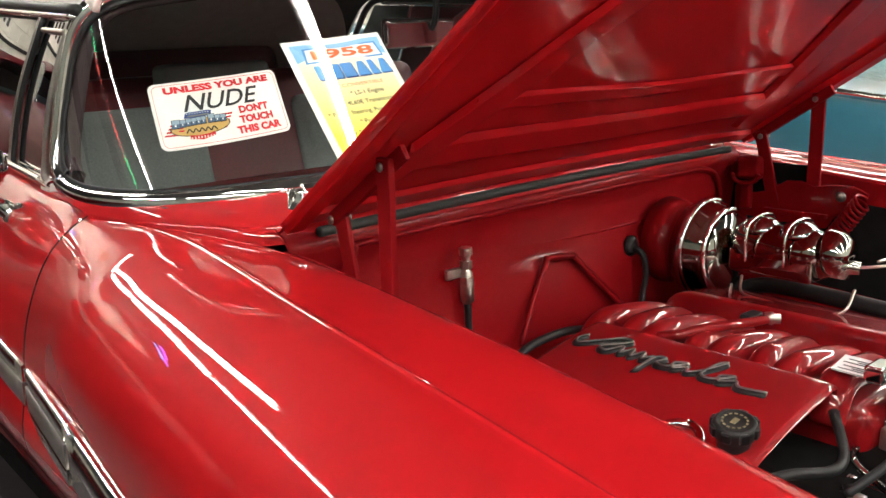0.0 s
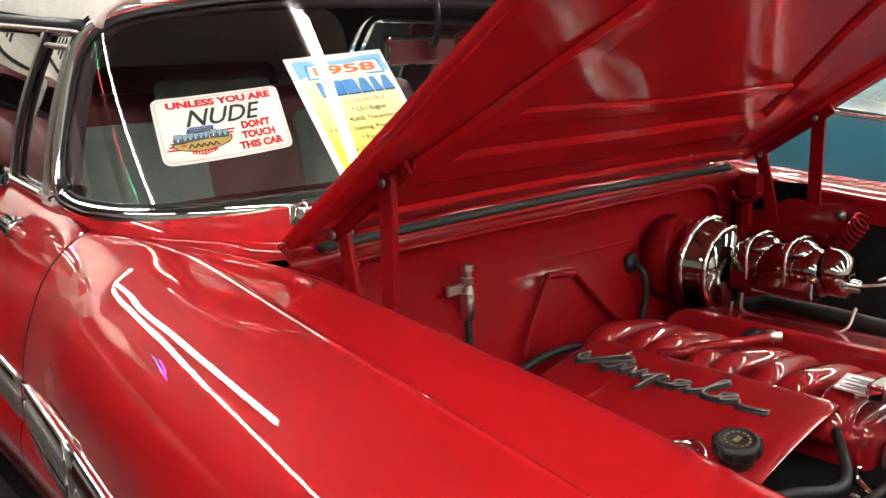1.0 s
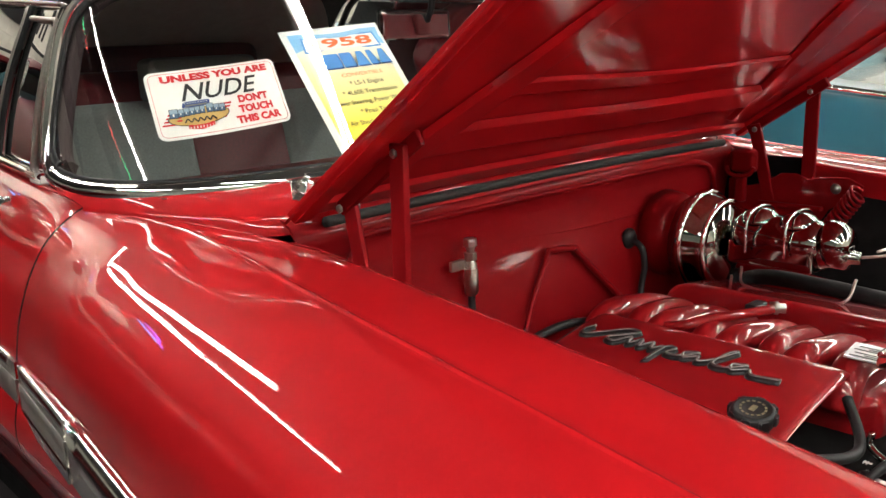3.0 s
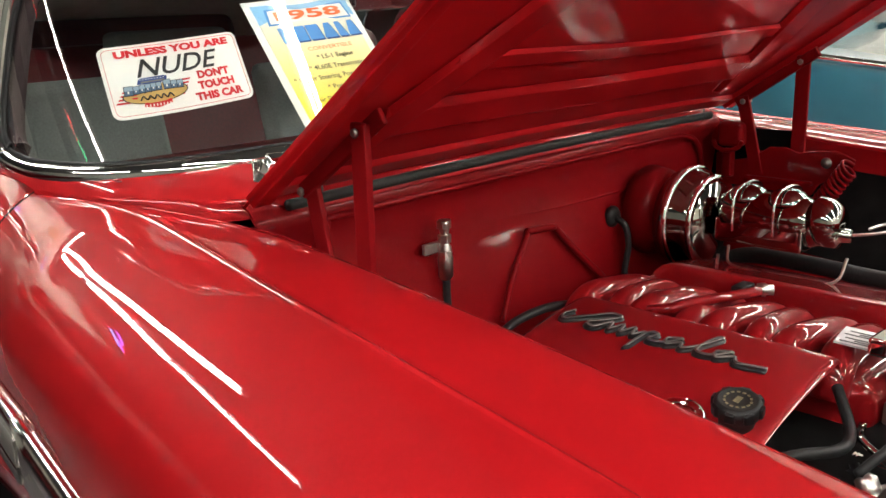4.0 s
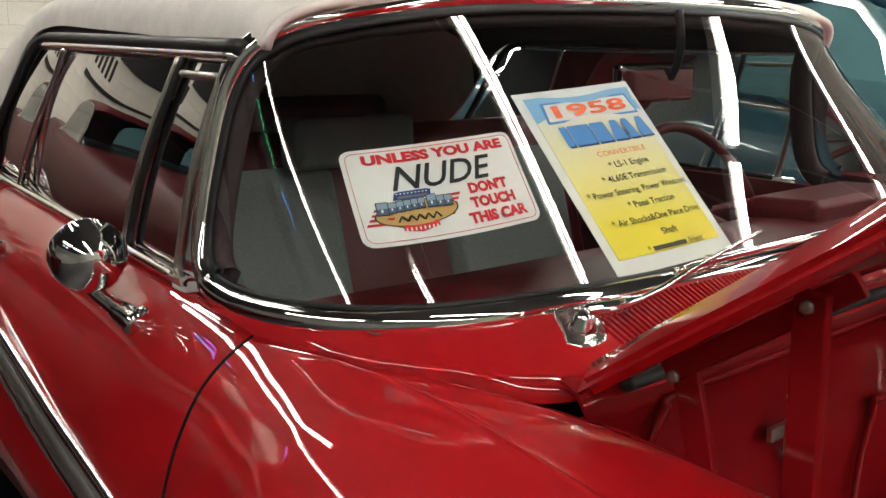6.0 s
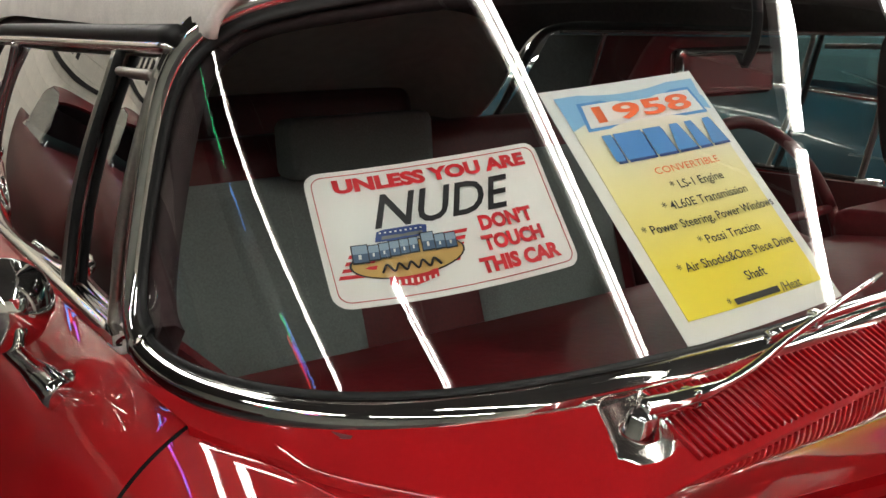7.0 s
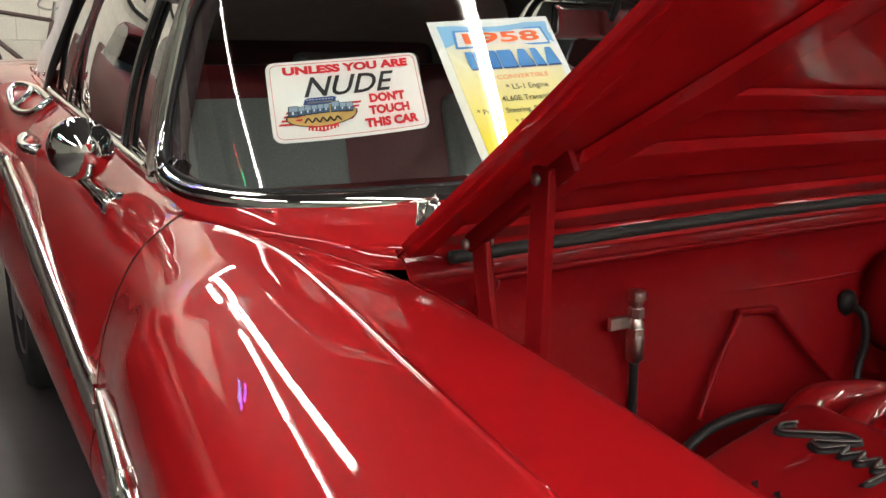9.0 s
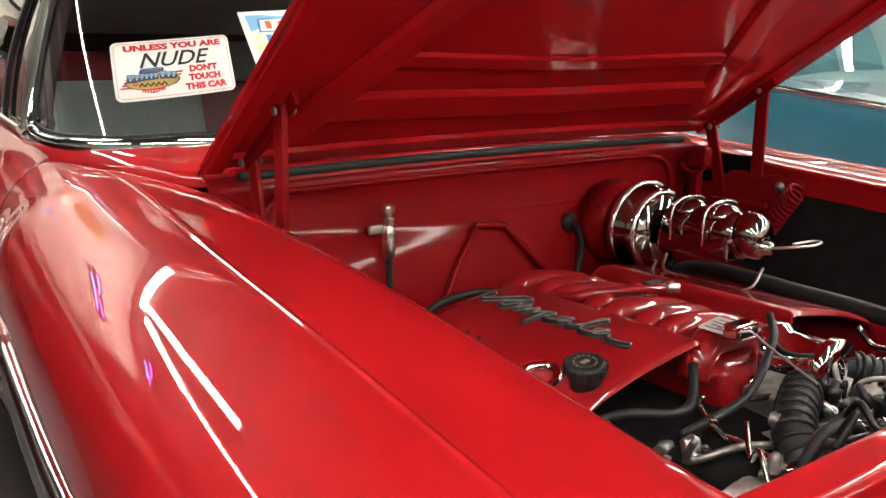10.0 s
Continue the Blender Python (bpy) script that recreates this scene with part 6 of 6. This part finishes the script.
# ---------------------------------------------------------------- teal car alongside
def parked_car(name, label, m, TEAL, back=0.0):
    t = thing(name, label, "car", m=m)
    sec = [(-3.6, [(0.85, 0.90), (0.45, 0.92), (0.22, 0.92), (0.08, 0.87), (0.03, 0.76), (0.02, 0.62), (0.04, 0.45), (0.08, 0.30)]),
           (-2.6, [(0.85, 1.00), (0.50, 1.00), (0.26, 0.99), (0.11, 0.95), (0.03, 0.83), (0.0, 0.68), (0.01, 0.48), (0.05, 0.28)]),
           (-1.7, [(0.85, 1.05), (0.50, 1.05), (0.24, 1.055), (0.13, 1.02), (0.05, 0.90), (0.0, 0.73), (0.01, 0.50), (0.05, 0.28)]),
           (-0.6, [(0.85, 1.06), (0.45, 1.065), (0.24, 1.065), (0.13, 1.03), (0.05, 0.91), (0.0, 0.74), (0.01, 0.50), (0.05, 0.28)]),
           (0.5, [(0.85, 1.11), (0.45, 1.11), (0.24, 1.10), (0.13, 1.055), (0.05, 0.92), (0.0, 0.75), (0.01, 0.50), (0.05, 0.28)]),
           (1.4, [(0.85, 1.15), (0.45, 1.155), (0.20, 1.15), (0.11, 1.10), (0.05, 0.94), (0.02, 0.77), (0.02, 0.52), (0.06, 0.30)]),
           (2.6, [(0.85, 1.10), (0.45, 1.12), (0.20, 1.14), (0.10, 1.09), (0.06, 0.94), (0.04, 0.78), (0.05, 0.52), (0.08, 0.34)])]
    ctrl = np.array([[(x, y, z) for x, z in pts] for y, pts in sec])
    along = np.stack([spline(ctrl[:, k], 8) for k in range(ctrl.shape[1])], 1)
    P = np.array([spline(r, 6) for r in along])
    Q = P.copy()
    Q[..., 0] = 1.7 - Q[..., 0]
    full = np.concatenate([P[:, ::-1], Q[:, 1:]], 1)
    part("body", grid("body", full, caps=True), TEAL, t)
    roof = []
    for y, zc, w in ((-1.72, 1.08, 0.66), (-1.55, 1.24, 0.62), (-1.38, 1.40, 0.58), (-1.2, 1.46, 0.56), (-0.7, 1.50, 0.56), (-0.1, 1.46, 0.56), (0.1, 1.38, 0.58), (0.25, 1.24, 0.62), (0.4, 1.09, 0.66)):
        roof.append([(0.85 + w * k, y + back, zc + 0.02 * back - 0.05 * abs(k) ** 3) for k in np.linspace(-1, 1, 21)])
    R = np.array(roof)
    part("roof", grid("roof", R[2:7]), TEAL, t, solid=0.02)
    g = part("windscreen", grid("windscreen", R[:3]), TEALGLASS, t)
    g = part("rear_window", grid("rear_window", R[6:]), TEALGLASS, t)
    for k in (0, -1):
        s = np.array([[R[i][k] * (1 - v) + np.array((R[i][k][0] + (0.1 if k else -0.1), R[i][k][1], 1.06)) * v for v in (0, 0.5, 1)] for i in range(9)])
        part("side_window", grid("side_window", s), TEALGLASS, t)
    for j, (z0, dz) in enumerate(((0.93, 0.012), (0.76, 0.016), (0.66, 0.010))):
        line = [(np.interp(z0, [0.66, 0.76, 0.93], [-0.002, 0.012, 0.075]) + 0.0, y, z0 + 0.012 * y) for y in np.linspace(-3.2, 2.0, 24)]
        part("side_trim", strip("side_trim", line, [(-0.006, dz), (0.006, dz * 0.8), (0.012, 0), (0.006, -dz * 0.8), (-0.006, -dz)][::-1]), CHROME, t, "chrome side moulding")
    part("belt_moulding", strip("belt_moulding", [(0.168, y, float(np.interp(y, [-2, -0.6, 0.5, 1.4, 2.2], [1.056, 1.060, 1.092, 1.146, 1.140]))) for y in np.linspace(-2.0, 2.2, 22)], [(-0.01, 0.012), (0.01, 0.01), (0.014, 0), (-0.01, -0.01)][::-1]), CHROME, t, "chrome belt moulding")
    for ya in (-2.35, 1.25):
        for x in (0.16, 1.54):
            w = part("wheel", lathe("wheel", [(0.20, -0.09), (0.30, -0.10), (0.335, -0.07), (0.335, 0.07), (0.30, 0.10), (0.20, 0.09)], pose(x, ya, 0.335, 0, -90, 0), 32), TYRE, t)
            part("wheel_rim", lathe("wheel_rim", [(0.002, 0.10), (0.06, 0.105), (0.18, 0.085), (0.20, 0.095), (0.205, -0.07), (0.002, -0.07)], pose(x, ya, 0.335, 0, -90, 0), 24), CHROME, w)
    part("underbody", box("underbody", (0.12, -3.3, 0.2), (1.58, 2.0, 0.3)), SHADE, t)
    return t


parked_car("teal_car", "glossy teal 1950s hardtop car parked alongside with chrome trim", Matrix.Translation((1.62, 0, 0)), TEAL, 2.0)
parked_car("red_car", "dark red vintage car parked near the block wall", Matrix.Translation((-2.50, 5.30, 0)), MAROONPAINT)
parked_car("red_car", "deep red vintage car parked beside another red car", Matrix.Translation((-4.75, 5.20, 0)), MAROONPAINT)


# ---------------------------------------------------------------- bicycle by the wall
def bicycle(m):
    b = thing("bicycle", "old balloon-tyre bicycle with rusty frame standing against the block wall", "bicycle", m=m)

    def wheel(x):
        r = 0.33
        w = part("wheel", tube("wheel", [(x + r * math.cos(a), 0, r + 0.02 + r * math.sin(a)) for a in np.linspace(0, 2 * math.pi, 41)], 0.022, 8, 0), TYRE, b)
        sp = []
        for k in range(18):
            a = k * 2 * math.pi / 18
            sp.append(tube("spoke", [(x, 0, r + 0.02), (x + r * math.cos(a), 0, r + 0.02 + r * math.sin(a))], 0.0025, 5, 1))
        part("spokes", joined("spokes", sp), STEEL, w)
        part("hub", lathe("hub", [(0.002, -0.05), (0.025, -0.05), (0.025, 0.05), (0.002, 0.05)], pose(x, 0, r + 0.02, 90), 12), STEEL, w)
    wheel(-0.55)
    wheel(0.55)
    P = {"bb": (0.06, 0, 0.30), "seat": (0.16, 0, 0.72), "head": (-0.36, 0, 0.80), "neck": (-0.38, 0, 0.70), "rear": (0.55, 0, 0.35), "front": (-0.55, 0, 0.35)}
    for a, c, r in (("bb", "seat", 0.016), ("neck", "bb", 0.018), ("head", "seat", 0.016), ("seat", "rear", 0.010), ("bb", "rear", 0.011)):
        part("frame_tube", tube("frame_tube", [P[a], P[c]], r, 8, 1), BIKERED, b)
    part("fork", tube("fork", [(-0.33, 0, 0.92), P["head"], P["neck"], (-0.46, 0, 0.5), P["front"]], 0.014, 8, 5), BIKERED, b)
    part("seat_post", tube("seat_post", [P["seat"], (0.19, 0, 0.86)], 0.012, 8, 1), STEEL, b)
    part("saddle", box("saddle", (0.04, -0.09, 0.88), (0.32, 0.09, 0.94), 0.03, seg=3), BLACK, b, "black sprung saddle")
    part("saddle_spring", tube("saddle_spring", [(0.10, 0, 0.88), (0.07, 0, 0.83), (0.14, 0, 0.80), (0.25, 0, 0.83), (0.27, 0, 0.88)], 0.008, 6, 5), STEEL, b)
    part("handlebar", tube("handlebar", [(-0.10, -0.30, 0.99), (-0.22, -0.26, 1.02), (-0.33, -0.08, 0.98), (-0.33, 0.08, 0.98), (-0.22, 0.26, 1.02), (-0.10, 0.30, 0.99)], 0.011, 8, 6), STEEL, b)
    for s in (-1, 1):
        part("grip", tube("grip", [(-0.10, s * 0.30, 0.99), (0.02, s * 0.315, 0.975)], 0.017, 8, 1), TAN, b, "tan rubber grip")
    part("chain_guard", box("chain_guard", (0.02, -0.05, 0.27), (0.50, -0.04, 0.38), 0.01), BIKERED, b)
    return b


bicycle(pose(0.46, 7.72, 0) @ Matrix.Scale(1.13, 4))

# ---------------------------------------------------------------- block wall behind, last
WALL_Y = 8.2
wall = part("wall_north", box("wall_north", (-7.4, WALL_Y + 0.006, 0), (8.7, WALL_Y + 0.2, CEIL_Z)), MORTAR)
tagged(wall, "cream painted concrete block wall", "wall", kind="structure")
blk = box("block", (-0.1975, 0, -0.0985), (0.1975, 0.03, 0.0985), 0.003, seg=1)
rest = []
random.seed(2)
for r in range(26):
    for c in range(40):
        x = -7.2 + 0.4 * c + (0.2 if r % 2 else 0)
        z = 0.10 + 0.203 * r
        if -1.6 < x < 3.4 and 2 <= r <= 15:
            ob = part("block", blk, BLOCKPAINT, wall)
            ob.location = (x, WALL_Y + random.uniform(-0.002, 0.002), z)
        elif z < CEIL_Z - 0.08 and (x > -2.85 or z < 2.5):
            me = blk.copy()
            me.transform(Matrix.Translation((x, WALL_Y, z)))
            rest.append(me)
more = part("block_rest", joined("block_rest", rest, False), BLOCKPAINT, wall)
more["kind"] = "stuff"
for me in rest:
    bpy.data.meshes.remove(me)
# unseen panel, added so that the fender mirrors a dark area beside the wall
panel = part("dark_wall_panel", box("dark_wall_panel", (-7.2, WALL_Y - 0.05, 2.45), (-2.5, WALL_Y - 0.006, CEIL_Z - 0.003)), DARKWALL, wall, "unseen dark panel added on the upper far wall")
part("wall_rail", box("wall_rail", (-4.2, WALL_Y - 0.04, 1.92), (-1.25, WALL_Y - 0.004, 1.98), 0.004), DARKWALL, wall, "dark rail on the block wall")
for k in range(5):
    part("sign_bar", box("sign_bar", (-2.48 + 0.22 * k, WALL_Y - 0.012, 2.12), (-2.36 + 0.22 * k, WALL_Y - 0.004, 2.40), 0.002), DARKWALL, wall, "dark painted sign bar")
part("wall_notice", box("wall_notice", (-0.12, WALL_Y - 0.014, 3.22), (0.22, WALL_Y - 0.004, 3.68), 0.002), TAN, wall, "orange notice high on the block wall")
